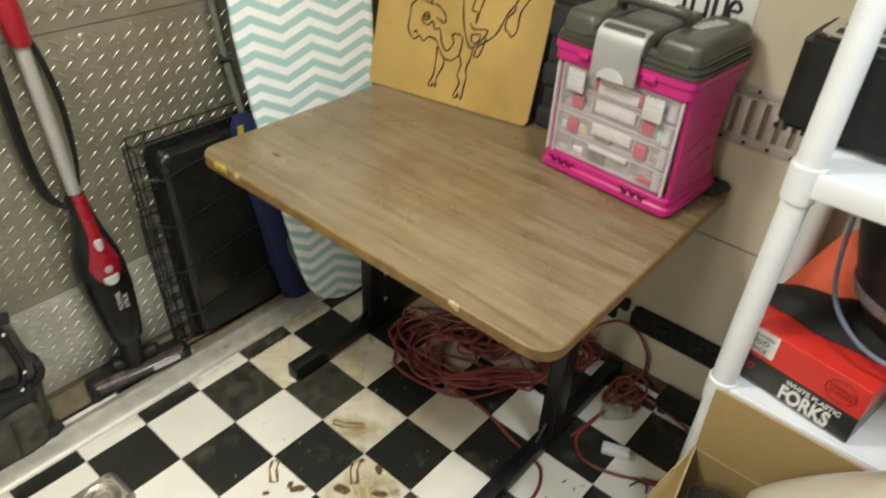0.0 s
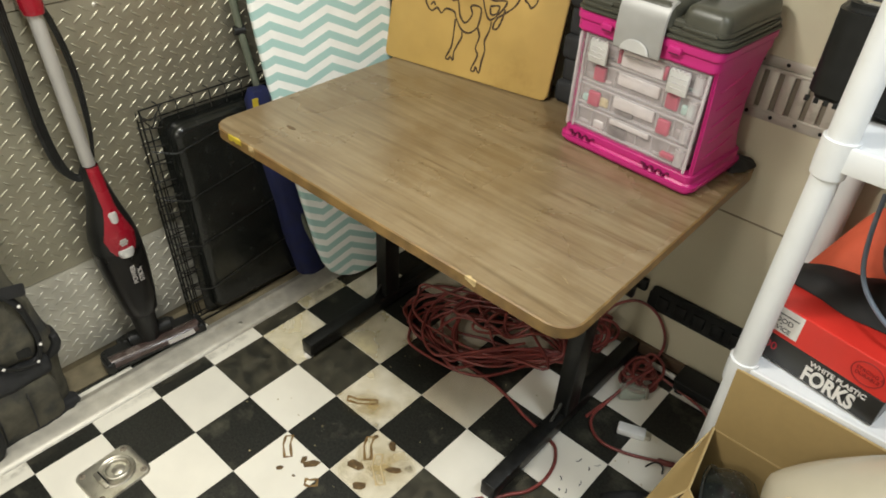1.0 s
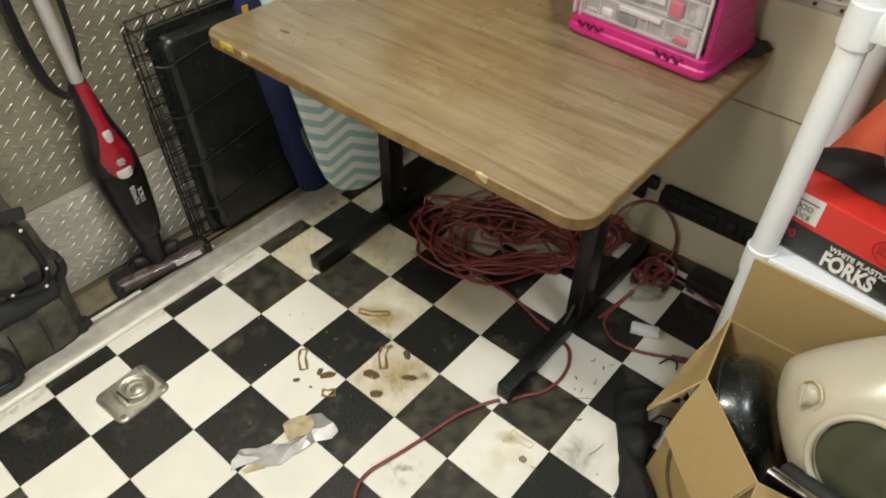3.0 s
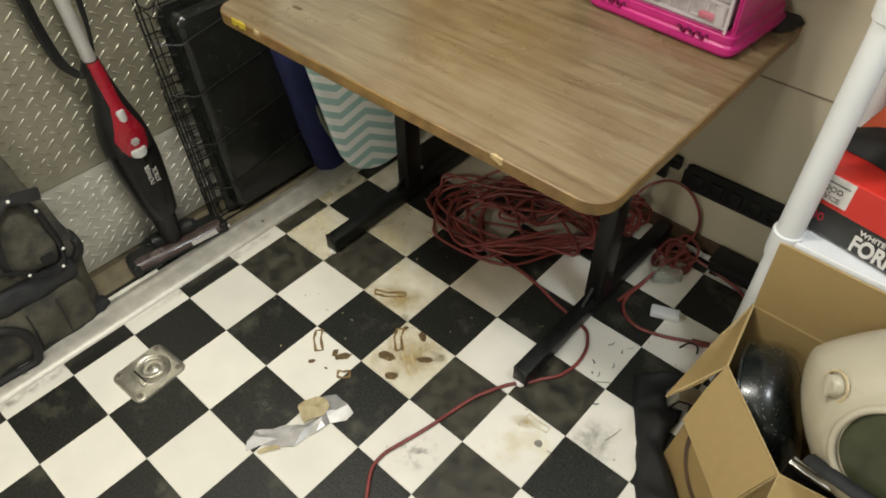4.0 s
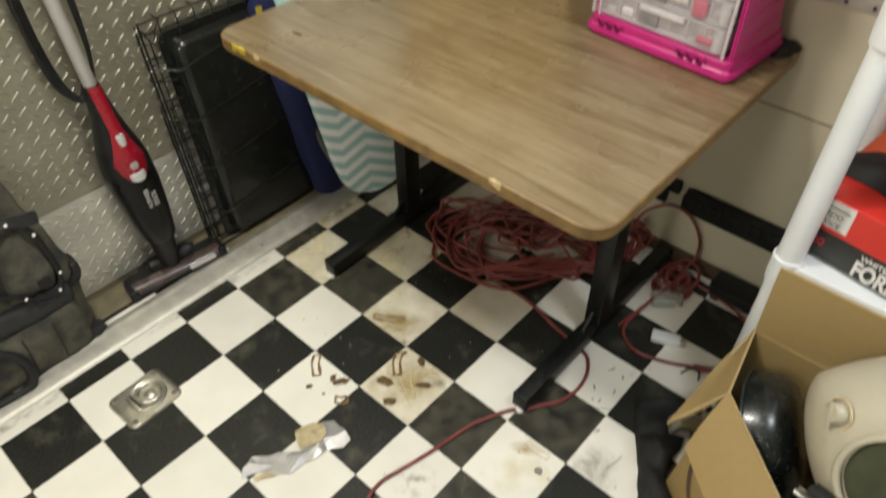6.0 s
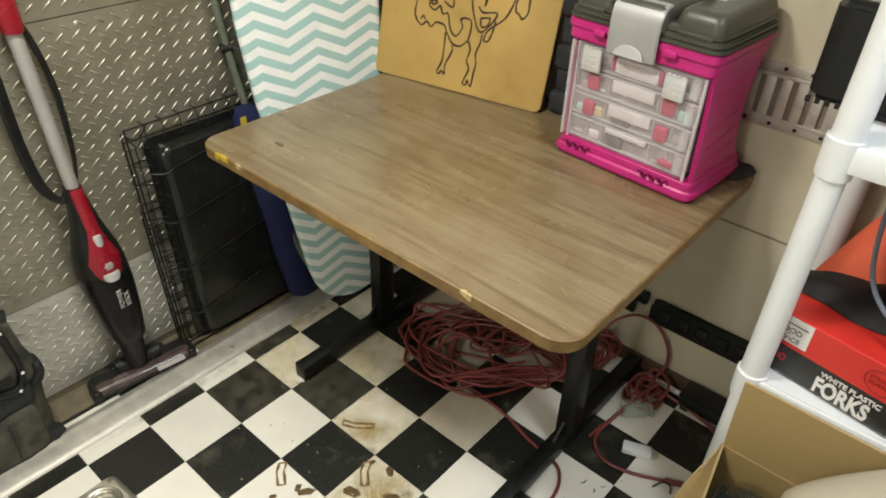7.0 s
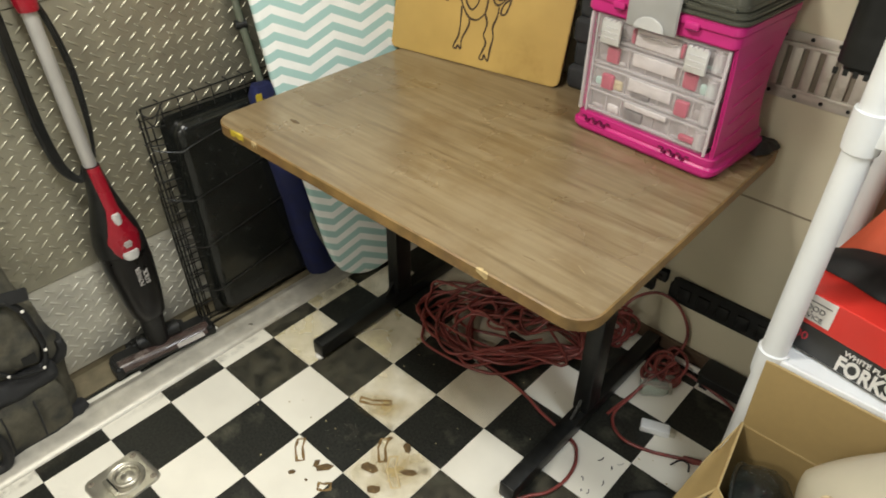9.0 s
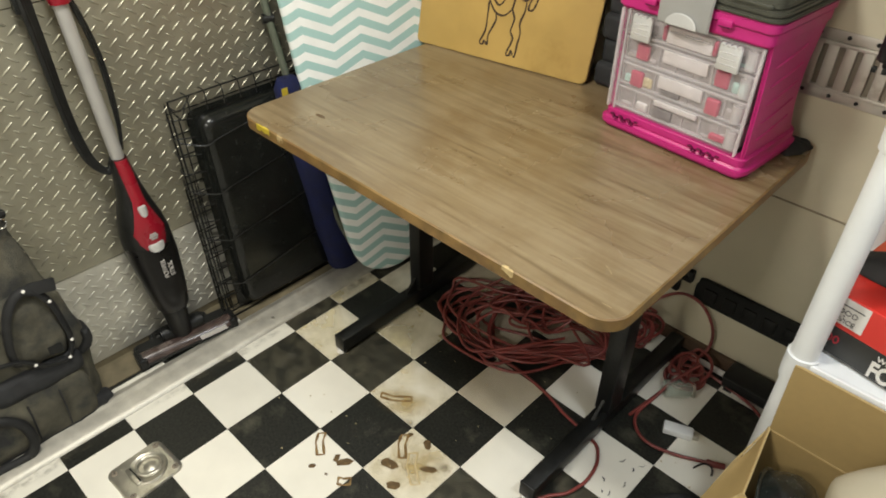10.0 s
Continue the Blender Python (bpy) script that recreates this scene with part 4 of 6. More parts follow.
# ---- against the plated wall ----
def stick_vacuum():
    v = thing("stick_vacuum", "red and black upright stick vacuum leaning on tread plate", "vacuum cleaner")
    def ax(z):
        h = z + 0.026 if z < 0.4 else (0.426 + (z - 0.4) * 0.785 if z < 0.66 else (z - 0.03 if z < 0.9 else z))
        return Vector((-0.682 - 0.05 * h - 0.011 * math.exp(-((h - 0.38) / 0.13) ** 2), -0.256 - 0.03 * h, h))
    # floor head
    yaw = pose(-0.704, -0.25, 0, 0, 0, -7)
    head = part("floor_head", slab(rounded(-0.045, 0.047, -0.142, 0.142, 0.018), 0.004, 0.036, 0.012, 3, m=yaw), M["black_plastic"], v, "black floor head")
    part("brush_cover", loft([[yaw @ Vector((0.02 + 0.026 * math.cos(t), y, 0.018 + 0.026 * math.sin(t))) for t in np.linspace(0.0, math.pi, 12)] for y in np.linspace(-0.136, 0.136, 9)]), M["brushbar"], head, "glossy dusty maroon brush cover")
    for s in (-1, 1):
        part("head_end", slab(rounded(-0.01, 0.05, s * 0.136 - 0.012, s * 0.136 + 0.012, 0.008), 0.004, 0.047, 0.008, 3, m=yaw), M["black_plastic"], head, "black end cap")
    part("head_wing", slab(rounded(-0.06, -0.02, -0.08, 0.08, 0.015), 0.004, 0.045, 0.01, 3, m=yaw), M["black_plastic"], head)
    for s in (-1, 1):
        part("wheel", cyl(yaw @ Vector((-0.05, s * 0.07, 0.016)), yaw @ Vector((-0.05, s * 0.085, 0.016)), 0.016, seg=18, bevel=0.002), M["black_plastic"], head)
    part("head_print", box(0.03, 0.047, 0.03, 0.11, 0.0395, 0.041, m=yaw @ pose(0, 0, 0.002, 0, 14, 0)), M["print"], head, "illegible pale print bars")
    part("pivot", cyl(yaw @ Vector((-0.012, -0.062, 0.05)), yaw @ Vector((-0.012, 0.062, 0.05)), 0.024, seg=20, bevel=0.005), M["black_plastic"], head, "black swivel barrel")
    part("pivot_mark", box(-0.004, 0.004, -0.01, 0.004, 0.0742, 0.0748, m=yaw @ pose(-0.008, 0, 0)), M["print"], head)
    part("neck", cyl((-0.708, -0.252, 0.03), ax(0.15), 0.027, 0.036, 20), M["black_plastic"], v, "black swivel neck")
    # dust cup and motor body
    part("dust_cup", loft([oval(ax(z), a * 0.86, b * 0.86) for z, a, b in ((0.136, 0.042, 0.04), (0.146, 0.051, 0.048), (0.2, 0.06, 0.056), (0.26, 0.067, 0.062), (0.32, 0.073, 0.066), (0.36, 0.072, 0.066))]), M["smoke"], v, "smoky clear dust cup", 50)
    part("body", loft([oval(ax(z), a * 0.86, b * 0.86) for z, a, b in ((0.36, 0.0715, 0.064), (0.39, 0.07, 0.063), (0.44, 0.062, 0.058), (0.5, 0.046, 0.048), (0.56, 0.034, 0.038), (0.62, 0.026, 0.03), (0.66, 0.022, 0.024))]), M["black_plastic"], v, "black motor body", 50)
    rows = []
    for z, a, b in ((0.352, 0.042, 0.069), (0.38, 0.051, 0.07), (0.41, 0.052, 0.068), (0.44, 0.046, 0.064), (0.48, 0.036, 0.056), (0.52, 0.027, 0.048), (0.57, 0.022, 0.041), (0.62, 0.02, 0.034), (0.66, 0.0175, 0.0285)):
        c = ax(z)
        rows.append([c + Vector((0.86 * (b * math.cos(t) ** 0.6 if k not in (0, 10) else b * 0.25), 0.95 * a * math.sin(t), 0)) for k, t in enumerate(np.linspace(-1.5, 1.5, 11))])
    part("red_panel", loft(rows), M["red"], v, "glossy red front panel", 50)
    part("cup_button", loft([oval(ax(z) + Vector((0.053, 0, 0)), a * 0.9, 0.014, 14) for z, a in ((0.353, 0.018), (0.358, 0.023), (0.37, 0.024), (0.376, 0.02))]), M["latch"], v, "silver release button", 40)
    part("power_switch", loft([oval(ax(z) + Vector((0.04, 0, 0)), a, 0.012, 14) for z, a in ((0.468, 0.008), (0.475, 0.0115), (0.5, 0.0115), (0.507, 0.008))]), M["latch"], v, "grey power switch", 40)
    for k, (z, w) in enumerate(((0.39, 0.008), (0.397, 0.011), (0.404, 0.008))):
        c = ax(z) + Vector((0.0595, 0, 0))
        part("emblem", box(c.x - 0.002, c.x + 0.0015, c.y - w, c.y + w, c.z - 0.0025, c.z + 0.0025, 0.0005), M["print"], v)
    for word, y in (("POWER", 0.004), ("STICK", 0.021)):
        c = ax(0.262)
        m = Matrix(((0.06, 0, 1, c.x + 0.0525), (-0.03, -1, 0, c.y + y), (1, 0, 0, c.z), (0, 0, 0, 1)))
        letters(word, 0.0175, M["print"], v, m, "cup_text", 0.002)
    # tube and handle
    part("wand", cyl(ax(0.655), ax(1.01), 0.0155, seg=24), M["grey_tube"], v, "silver grey wand")
    part("grip", loft([oval(ax(z), a, b) for z, a, b in ((0.995, 0.021, 0.022), (1.01, 0.024, 0.025), (1.06, 0.025, 0.027), (1.12, 0.022, 0.025), (1.2, 0.02, 0.022))]), M["red"], v, "red handle", 50)
    part("cord_hook", box(-0.755, -0.738, -0.37, -0.345, 0.985, 1.03, 0.004), M["black_plastic"], v)
    # power cord wound between the hooks, hanging in long loops
    def cord(pts, r):
        part("power_cord", tube(smooth_path(pts, 6), r, 8), M["black_plastic"], v, "black power cord")
    for k in range(4):
        d = 0.006 * k
        cord([(-0.75, -0.34 - d, 1.12), (-0.748 + d, -0.338 - d, 0.93), (-0.742 + d * 0.5, -0.338 - d * 0.8, 0.75), (-0.735, -0.326 - d * 0.6, 0.64), (-0.728, -0.302, 0.6 - d * 0.4), (-0.726, -0.287, 0.62)], 0.0068)
    cord([(-0.745, -0.3, 1.12), (-0.742, -0.262, 0.99), (-0.735, -0.244, 0.87), (-0.73, -0.244, 0.76), (-0.726, -0.25, 0.67), (-0.725, -0.262, 0.63)], 0.0045)
    cord([(-0.747, -0.3, 1.1), (-0.746, -0.254, 0.98), (-0.74, -0.234, 0.85), (-0.733, -0.24, 0.72), (-0.726, -0.256, 0.64)], 0.0045)
    return v


stick_vacuum()


def dog_crate():
    """Folded wire crate with its plastic tray, leaning on the wall."""
    m = pose(-0.705, -0.108, 0.004, 0, -5.0, 0)
    c = thing("folded_crate", "folded black wire crate with plastic tray against the wall", "pet crate", m)
    W, H = 0.49, 0.70

    def wires(x, dy, dz, name):
        for k in range(int(W / dy) + 1):
            part(name, cyl((x, min(k * dy, W), 0), (x, min(k * dy, W), H), 0.002, seg=6), M["black_metal"], c)
        for k in range(int(H / dz) + 1):
            part(name, cyl((x + 0.003, 0, min(k * dz, H)), (x + 0.003, W, min(k * dz, H)), 0.002, seg=6), M["black_metal"], c)

    wires(-0.03, 0.028, 0.05, "wire")
    wires(-0.014, 0.028, 0.06, "wire")
    for x in (-0.032, -0.012, 0.014):
        part("frame_wire", tube([(x, 0, 0.002), (x, W, 0.002), (x, W, H), (x, 0, H)], 0.0034, 8, closed=True), M["black_metal"], c, "thick frame wire")
    # the tray stands with its moulded underside to the room, inset from the frame
    ty0, ty1, tz0, tz1 = 0.062, W - 0.006, 0.014, H - 0.062
    lie = Matrix(((0, 0, 1, 0), (1, 0, 0, 0), (0, 1, 0, 0), (0, 0, 0, 1)))
    part("tray_flange", slab(rounded(ty0 - 0.02, ty1 + 0.004, tz0 - 0.01, tz1 + 0.018, 0.03), -0.004, 0.003, 0.002, m=lie), M["crate_tray"], c, "black tray flange", 30)
    rings = [[Vector((x, y, z)) for y, z in rounded(ty0 + i, ty1 - i, tz0 + i, tz1 - i, max(0.012, 0.04 - i), 8)] for i, x in ((0.0, 0.003), (0.003, 0.02), (0.008, 0.03), (0.016, 0.036), (0.026, 0.038))]
    part("tray", loft(rings), M["crate_tray"], c, "black moulded plastic tray", 60)
    for z in (0.114, 0.268, 0.420, 0.566):
        bow = [(0.018, 0.0, z + 0.022), (0.03, 0.03, z + 0.01), (0.04, 0.064, z), (0.0405, 0.1, z + 0.008), (0.0405, 0.24, z + 0.03), (0.0405, W - 0.01, z + 0.07)]
        part("cross_wire", tube(smooth_path(bow, 4), 0.0019, 6), M["wire"], c, "bent cross wire")
    for k in range(9):
        y = 0.045 + 0.05 * k
        part("top_wire", tube(smooth_path([(-0.03, y, H), (-0.008, y + 0.004, H + 0.004), (0.016, y + 0.006, H - 0.004), (0.018, y + 0.004, H - 0.05)], 4), 0.0018, 6), M["wire"], c, "bent top wire")
    for k in range(13):
        z = 0.04 + 0.051 * k
        part("edge_wire", tube(smooth_path([(-0.03, 0.0, z), (-0.008, -0.005, z - 0.004), (0.014, -0.002, z - 0.002), (0.016, 0.05, z - 0.012)], 4), 0.0018, 6), M["wire"], c, "bent side wire")
    for k in range(2):
        part("corner_clip", tube(smooth_path([(0.014, 0.0, H - 0.015), (0.02, 0.02, H - 0.03 - 0.02 * k), (0.012, 0.045, H - 0.02), (0.016, 0.06, H - 0.0)], 4), 0.002, 6), M["wire"], c, "bent dark clip")
    return c


dog_crate()


def chair_bag():
    b = thing("blue_bag", "dark blue nylon bag with yellow tag standing by the crate", "bag")
    random.seed(11)
    rings = []
    for z, a, d in ((0.0, 0.055, 0.03), (0.02, 0.072, 0.038), (0.15, 0.078, 0.042), (0.3, 0.072, 0.04), (0.45, 0.07, 0.036), (0.58, 0.066, 0.034), (0.665, 0.058, 0.03), (0.69, 0.04, 0.02)):
        c = Vector((-0.655 - 0.05 * z, 0.312 - 0.155 * z, z))
        rings.append([p + Vector((random.uniform(-1, 1), random.uniform(-1, 1), 0)) * 0.003 for p in oval(c, a * 0.72, d, 22)])
    part("bag_body", loft(rings), M["blue"], b, "", 60)
    part("tag", box(-0.6545, -0.6525, 0.163, 0.181, 0.652, 0.682, 0.0), M["yellow"], b, "small yellow tag", None)
    part("drawstring", tube(smooth_path([(-0.69, 0.2, 0.69), (-0.66, 0.225, 0.66), (-0.652, 0.235, 0.6), (-0.655, 0.24, 0.52)], 5), 0.003, 6), M["black_cloth"], b)
    return b


chair_bag()


def ironing_board():
    a, lean = radians(72), 0.13
    u, n = Vector((math.cos(a), math.sin(a), 0)), Vector((math.sin(a), -math.cos(a), 0))
    up = (Vector((0, 0, 1)) - lean * n).normalized()
    m = Matrix((u, up.cross(u) * 1.0, up)).transposed().to_4x4()
    m.translation = Vector((-0.53, 0.385, 0.012))
    b = thing("ironing_board", "upright ironing board with teal and white chevron cover", "ironing board", m)
    prof = [(0.0, 0.0), (0.004, 0.035), (0.016, 0.07), (0.04, 0.1), (0.08, 0.122), (0.14, 0.137), (0.3, 0.155), (0.5, 0.17), (0.7, 0.181), (0.9, 0.186), (1.2, 0.187), (1.33, 0.18), (1.36, 0.15), (1.37, 0.0)]
    out = lambda z: 0.008 - 0.047 * max(0.0, min(1.0, (z - 0.2) / 0.7))
    pts = [(0.014 + w, z) for z, w in prof] + [(0.014 - w + out(z), z) for z, w in prof[-2:0:-1]]

    def skin(inset, y):
        cz = 0.68
        return [Vector((0.012 + (x - 0.012) * (1 - inset / 0.18), y, cz + (z - cz) * (1 - inset / 0.7))) for x, z in pts]
    # y points away from the viewer's side
    s = -1 if (m.to_3x3() @ Vector((0, 1, 0))).dot(n) < 0 else 1
    part("cover", loft([skin(0.006, -s * 0.014), skin(0.0, -s * 0.008), skin(0.0, s * 0.006), skin(0.005, s * 0.0125), skin(0.016, s * 0.016)]), M["chevron"], b, "teal and white zigzag cotton cover", 60)
    part("board_base", loft([skin(0.012, -s * 0.026), skin(0.01, -s * 0.0145)]), M["pole"], b, "grey green metal base", 40)
    part("leg", tube(smooth_path([(-0.225, -s * 0.03, 1.34), (-0.243, -s * 0.035, 1.0), (-0.214, -s * 0.035, 0.7), (-0.15, -s * 0.035, 0.3), (-0.09, -s * 0.035, 0.1)], 5), 0.0105, 12), M["pole"], b, "grey green folded tube leg")
    part("leg", tube([(0.15, -s * 0.045, 1.2), (0.1, -s * 0.045, 0.2)], 0.0105, 12), M["pole"], b, "grey green folded tube leg")
    part("leg_joint", cyl((-0.25, -s * 0.035, 0.84), (-0.22, -s * 0.035, 0.84), 0.013, seg=12), M["black_plastic"], b)
    return b


ironing_board()


def canvas_bag():
    b = thing("canvas_bag", "slumped grey green canvas backpack with black straps and studs", "backpack")
    random.seed(21)

    def lump(name, rings, mt, label="", amp=1.0, p=4.0):
        bm = loft([oval(c, a, d, 30, p) for c, a, d in rings])
        bmesh.ops.subdivide_edges(bm, edges=bm.edges[:], cuts=2, use_grid_fill=True, smooth=0.3)
        bm.normal_update()
        for v in bm.verts:
            q = v.co
            v.co += v.normal * amp * (0.008 * noise.noise(q * 17) + 0.006 * abs(noise.noise(q * 38)) + 0.003 * noise.noise(Vector((q.x * 40, q.y * 90, q.z * 40))))
            v.co.z = max(v.co.z, 0.001)
            v.co.x = max(v.co.x, -0.769)
        return part(name, bm, M[mt], b, label, 70)

    def at(right, z, a, x, d):
        return ((x, right - a, z), a, d)

    lump("bag_body", (at(-0.515, 0.004, 0.2, -0.70, 0.045), at(-0.51, 0.03, 0.21, -0.70, 0.055), at(-0.505, 0.12, 0.21, -0.70, 0.056), at(-0.5, 0.2, 0.21, -0.703, 0.052), at(-0.502, 0.28, 0.21, -0.708, 0.05), at(-0.52, 0.37, 0.2, -0.713, 0.046), at(-0.535, 0.46, 0.19, -0.722, 0.038), at(-0.548, 0.55, 0.18, -0.735, 0.028), at(-0.552, 0.61, 0.17, -0.742, 0.02), at(-0.56, 0.625, 0.15, -0.745, 0.012)), "bag")
    lump("front_pocket", (at(-0.545, 0.012, 0.15, -0.643, 0.014), at(-0.54, 0.04, 0.155, -0.64, 0.02), at(-0.54, 0.13, 0.155, -0.64, 0.02), at(-0.545, 0.175, 0.15, -0.648, 0.012)), "bag", "front pocket", 0.6, 5.0)
    lump("pocket_flap", (at(-0.535, 0.165, 0.1, -0.642, 0.012), at(-0.53, 0.19, 0.105, -0.64, 0.016), at(-0.54, 0.225, 0.1, -0.648, 0.012)), "bag_dark", "dark pocket flap", 0.7)
    lump("top_flap", (at(-0.555, 0.232, 0.05, -0.652, 0.01), at(-0.542, 0.26, 0.058, -0.65, 0.014), at(-0.542, 0.34, 0.058, -0.654, 0.014), at(-0.56, 0.42, 0.04, -0.664, 0.01)), "bag", "worn canvas flap", 0.9)
    lump("side_gusset", (at(-0.512, 0.215, 0.02, -0.672, 0.02), at(-0.496, 0.25, 0.022, -0.67, 0.022), at(-0.508, 0.32, 0.018, -0.676, 0.02), at(-0.525, 0.4, 0.012, -0.685, 0.014)), "bag", "folded side gusset", 0.6)
    lump("gusset_trim", (at(-0.505, 0.2, 0.014, -0.668, 0.026), at(-0.487, 0.235, 0.012, -0.664, 0.028), at(-0.49, 0.262, 0.01, -0.664, 0.024)), "black_cloth", "black corner binding", 0.3)
    lump("hem_roll", (at(-0.5, 0.006, 0.2, -0.655, 0.026), at(-0.495, 0.02, 0.2, -0.655, 0.03), at(-0.5, 0.034, 0.2, -0.658, 0.024)), "bag_dark", "sagging dark hem", 0.9)
    loop = smooth_path([(-0.636, -0.66, 0.26), (-0.636, -0.66, 0.31), (-0.637, -0.64, 0.39), (-0.64, -0.607, 0.436), (-0.64, -0.572, 0.438), (-0.638, -0.546, 0.39), (-0.635, -0.538, 0.33), (-0.632, -0.536, 0.275), (-0.63, -0.546, 0.235), (-0.628, -0.567, 0.218), (-0.626, -0.615, 0.235), (-0.628, -0.65, 0.27), (-0.632, -0.7, 0.285), (-0.64, -0.76, 0.28)], 5)
    part("strap", tube(loop, 0.011, 8, flat=0.5), M["black_cloth"], b, "black padded strap")
    for k in (18, 25, 36, 43, 52, 62):
        part("stud", lathe([(0.0001, 0.0028), (0.0032, 0.002), (0.0042, 0)], 12, m=Matrix.Translation(loop[k] + Vector((0.0085, 0, 0.004))) @ pose(0, 0, 0, 0, 65, 0)), M["paper"], b, "small pale stud")
    part("buckle", slab(rounded(-0.016, 0.016, -0.012, 0.012, 0.004), 0, 0.006, 0.002, m=Matrix.Translation((-0.63, -0.575, 0.262)) @ pose(0, 0, 0, 70, 0, 75)), M["black_plastic"], b, "black strap buckle")
    part("dark_patch", slab(rounded(-0.03, 0.03, -0.012, 0.02, 0.006), 0, 0.003, 0.001, m=Matrix.Translation((-0.636, -0.55, 0.432)) @ pose(0, 0, 0, 75, 10, 85)), M["black_cloth"], b, "black sewn patch")
    part("handle_loop", tube(smooth_path([(-0.625, -0.8, 0.15), (-0.615, -0.745, 0.15), (-0.609, -0.712, 0.115), (-0.606, -0.705, 0.06), (-0.606, -0.725, 0.016), (-0.61, -0.78, 0.013), (-0.615, -0.84, 0.013)], 6), 0.012, 10), M["black_cloth"], b, "black handle loop")
    part("top_band", tube(smooth_path([(-0.728, -0.545, 0.592), (-0.716, -0.57, 0.598), (-0.71, -0.66, 0.6), (-0.712, -0.78, 0.6)], 5), 0.011, 8), M["black_cloth"], b, "black top binding")
    part("clip_ring", tube([(-0.7, -0.56 + 0.012 * math.cos(t), 0.585 + 0.012 * math.sin(t)) for t in np.linspace(0, 2 * math.pi, 17)[:-1]], 0.002, 6, closed=True), M["chrome"], b)
    for y in (-0.615, -0.69):
        part("seam", tube(smooth_path([(-0.617, y, 0.03), (-0.613, y + 0.004, 0.09), (-0.618, y + 0.006, 0.15)], 4), 0.0022, 6), M["bag_dark"], b)
    return b


canvas_bag()


# ---- on the floor ----
def tie_down():
    t = thing("tie_down_ring", "zinc recessed tie-down ring plate screwed to floor", "tie-down anchor", pose(-0.372, -0.549, 0.0, 0, 0, 3))
    out = rounded(-0.062, 0.062, -0.072, 0.072, 0.02)
    rings = [[Vector((x * k, y * k, z)) for x, y in out] for k, z in ((1.0, 0.0005), (0.985, 0.0045), (0.96, 0.006), (0.8, 0.0062))]
    part("plate", loft(rings), M["steel"], t, "", 40)
    part("recess", lathe([(0.047, 0.0064), (0.044, 0.0095), (0.04, 0.0078), (0.036, 0.0068), (0.0001, 0.0066)], 32, m=pose(0, 0.008, 0)), M["steel"], t, "raised dish rim", 40)
    part("ring", tube([(0.029 * math.cos(a), 0.012 + 0.029 * math.sin(a), 0.0118) for a in np.linspace(0, 2 * math.pi, 33)[:-1]], 0.0042, 10, closed=True), M["steel"], t, "thick lifting ring")
    part("ring_hub", lathe([(0.0001, 0.0095), (0.013, 0.009), (0.016, 0.0067)], 24, m=pose(0, 0.014, 0)), M["steel"], t)
    part("hinge", box(-0.03, 0.03, -0.036, -0.02, 0.006, 0.0125, 0.003), M["steel"], t, "hinge bar")
    part("hinge_slot", box(-0.026, 0.026, -0.026, -0.022, 0.0122, 0.0131), M["black_metal"], t)
    for x in (-0.045, 0.045):
        for y in (-0.055, 0.055):
            s = part("screw", lathe([(0.0001, 0.0078), (0.005, 0.0076), (0.0062, 0.0068), (0.0085, 0.006)], 16, m=pose(x, y, 0)), M["track_slot"], t, "dull dark screw head")
            part("socket", box(-0.003, 0.003, -0.0008, 0.0008, 0.0083, 0.0089, m=pose(x, y, 0)), M["black_metal"], s)
    return t


tie_down()


def tape_scrap():
    t = thing("tape_scrap", "crumpled silver tape scrap with tan adhesive side", "tape")

    def ribbon(name, rows, mt, label, lift=0.0, seed=0):
        """A creased strip through rows of (left edge, right edge), standing up in sharp folds."""
        random.seed(seed)
        bm = bmesh.new()
        grid = []
        for i, (a, b) in enumerate(rows):
            a, b = Vector((*a, 0)), Vector((*b, 0))
            grid.append([bm.verts.new(a.lerp(b, q) + Vector((random.uniform(-0.003, 0.003), random.uniform(-0.003, 0.003), lift + 0.001 + random.uniform(0.0, 0.011) * (0.5 if q in (0, 1) else 1)))) for q in (0, 0.3, 0.62, 1)])
        for a, b in zip(grid, grid[1:]):
            for q in range(3):
                bm.faces.new((a[q], a[q + 1], b[q + 1], b[q]))
        bmesh.ops.triangulate(bm, faces=bm.faces[:])
        bmesh.ops.solidify(bm, geom=bm.faces[:], thickness=0.0005)
        return part(name, bm, M[mt], t, label, 14)
    ribbon("strip", [((-0.04, -0.474), (-0.015, -0.522)), ((-0.03, -0.458), (0.0, -0.49)), ((-0.014, -0.44), (0.03, -0.462)), ((0.0, -0.424), (0.062, -0.438)), ((0.02, -0.402), (0.066, -0.405)), ((0.034, -0.385), (0.068, -0.378)), ((0.042, -0.36), (0.072, -0.352)), ((0.03, -0.325), (0.078, -0.34)), ((0.008, -0.305), (0.098, -0.312)), ((0.03, -0.282), (0.096, -0.285))], "tape", "creased silver cloth tape", 0.0, 5)
    ribbon("folded_end", [((-0.016, -0.366), (0.032, -0.386)), ((-0.008, -0.346), (0.044, -0.366)), ((0.004, -0.322), (0.052, -0.342)), ((0.016, -0.312), (0.05, -0.318))], "tape_back", "tan adhesive side", 0.011, 2)
    ribbon("folded_tail", [((0.006, -0.502), (0.017, -0.506)), ((0.012, -0.486), (0.028, -0.486)), ((0.024, -0.468), (0.04, -0.462))], "tape_back", "tan adhesive side", 0.0, 3)
    return t


tape_scrap()
c_ob = part("washer", lathe([(0.0001, 0.0004), (0.0, 0.0016), (0.0085, 0.0018), (0.0095, 0.001), (0.0095, 0.0002), (0.0001, 0.0002)], 24, m=pose(0.475, -0.058, 0)), M["steel"], None, "small dull grey coin-like washer on white tile")
tagged(c_ob, "", "washer")


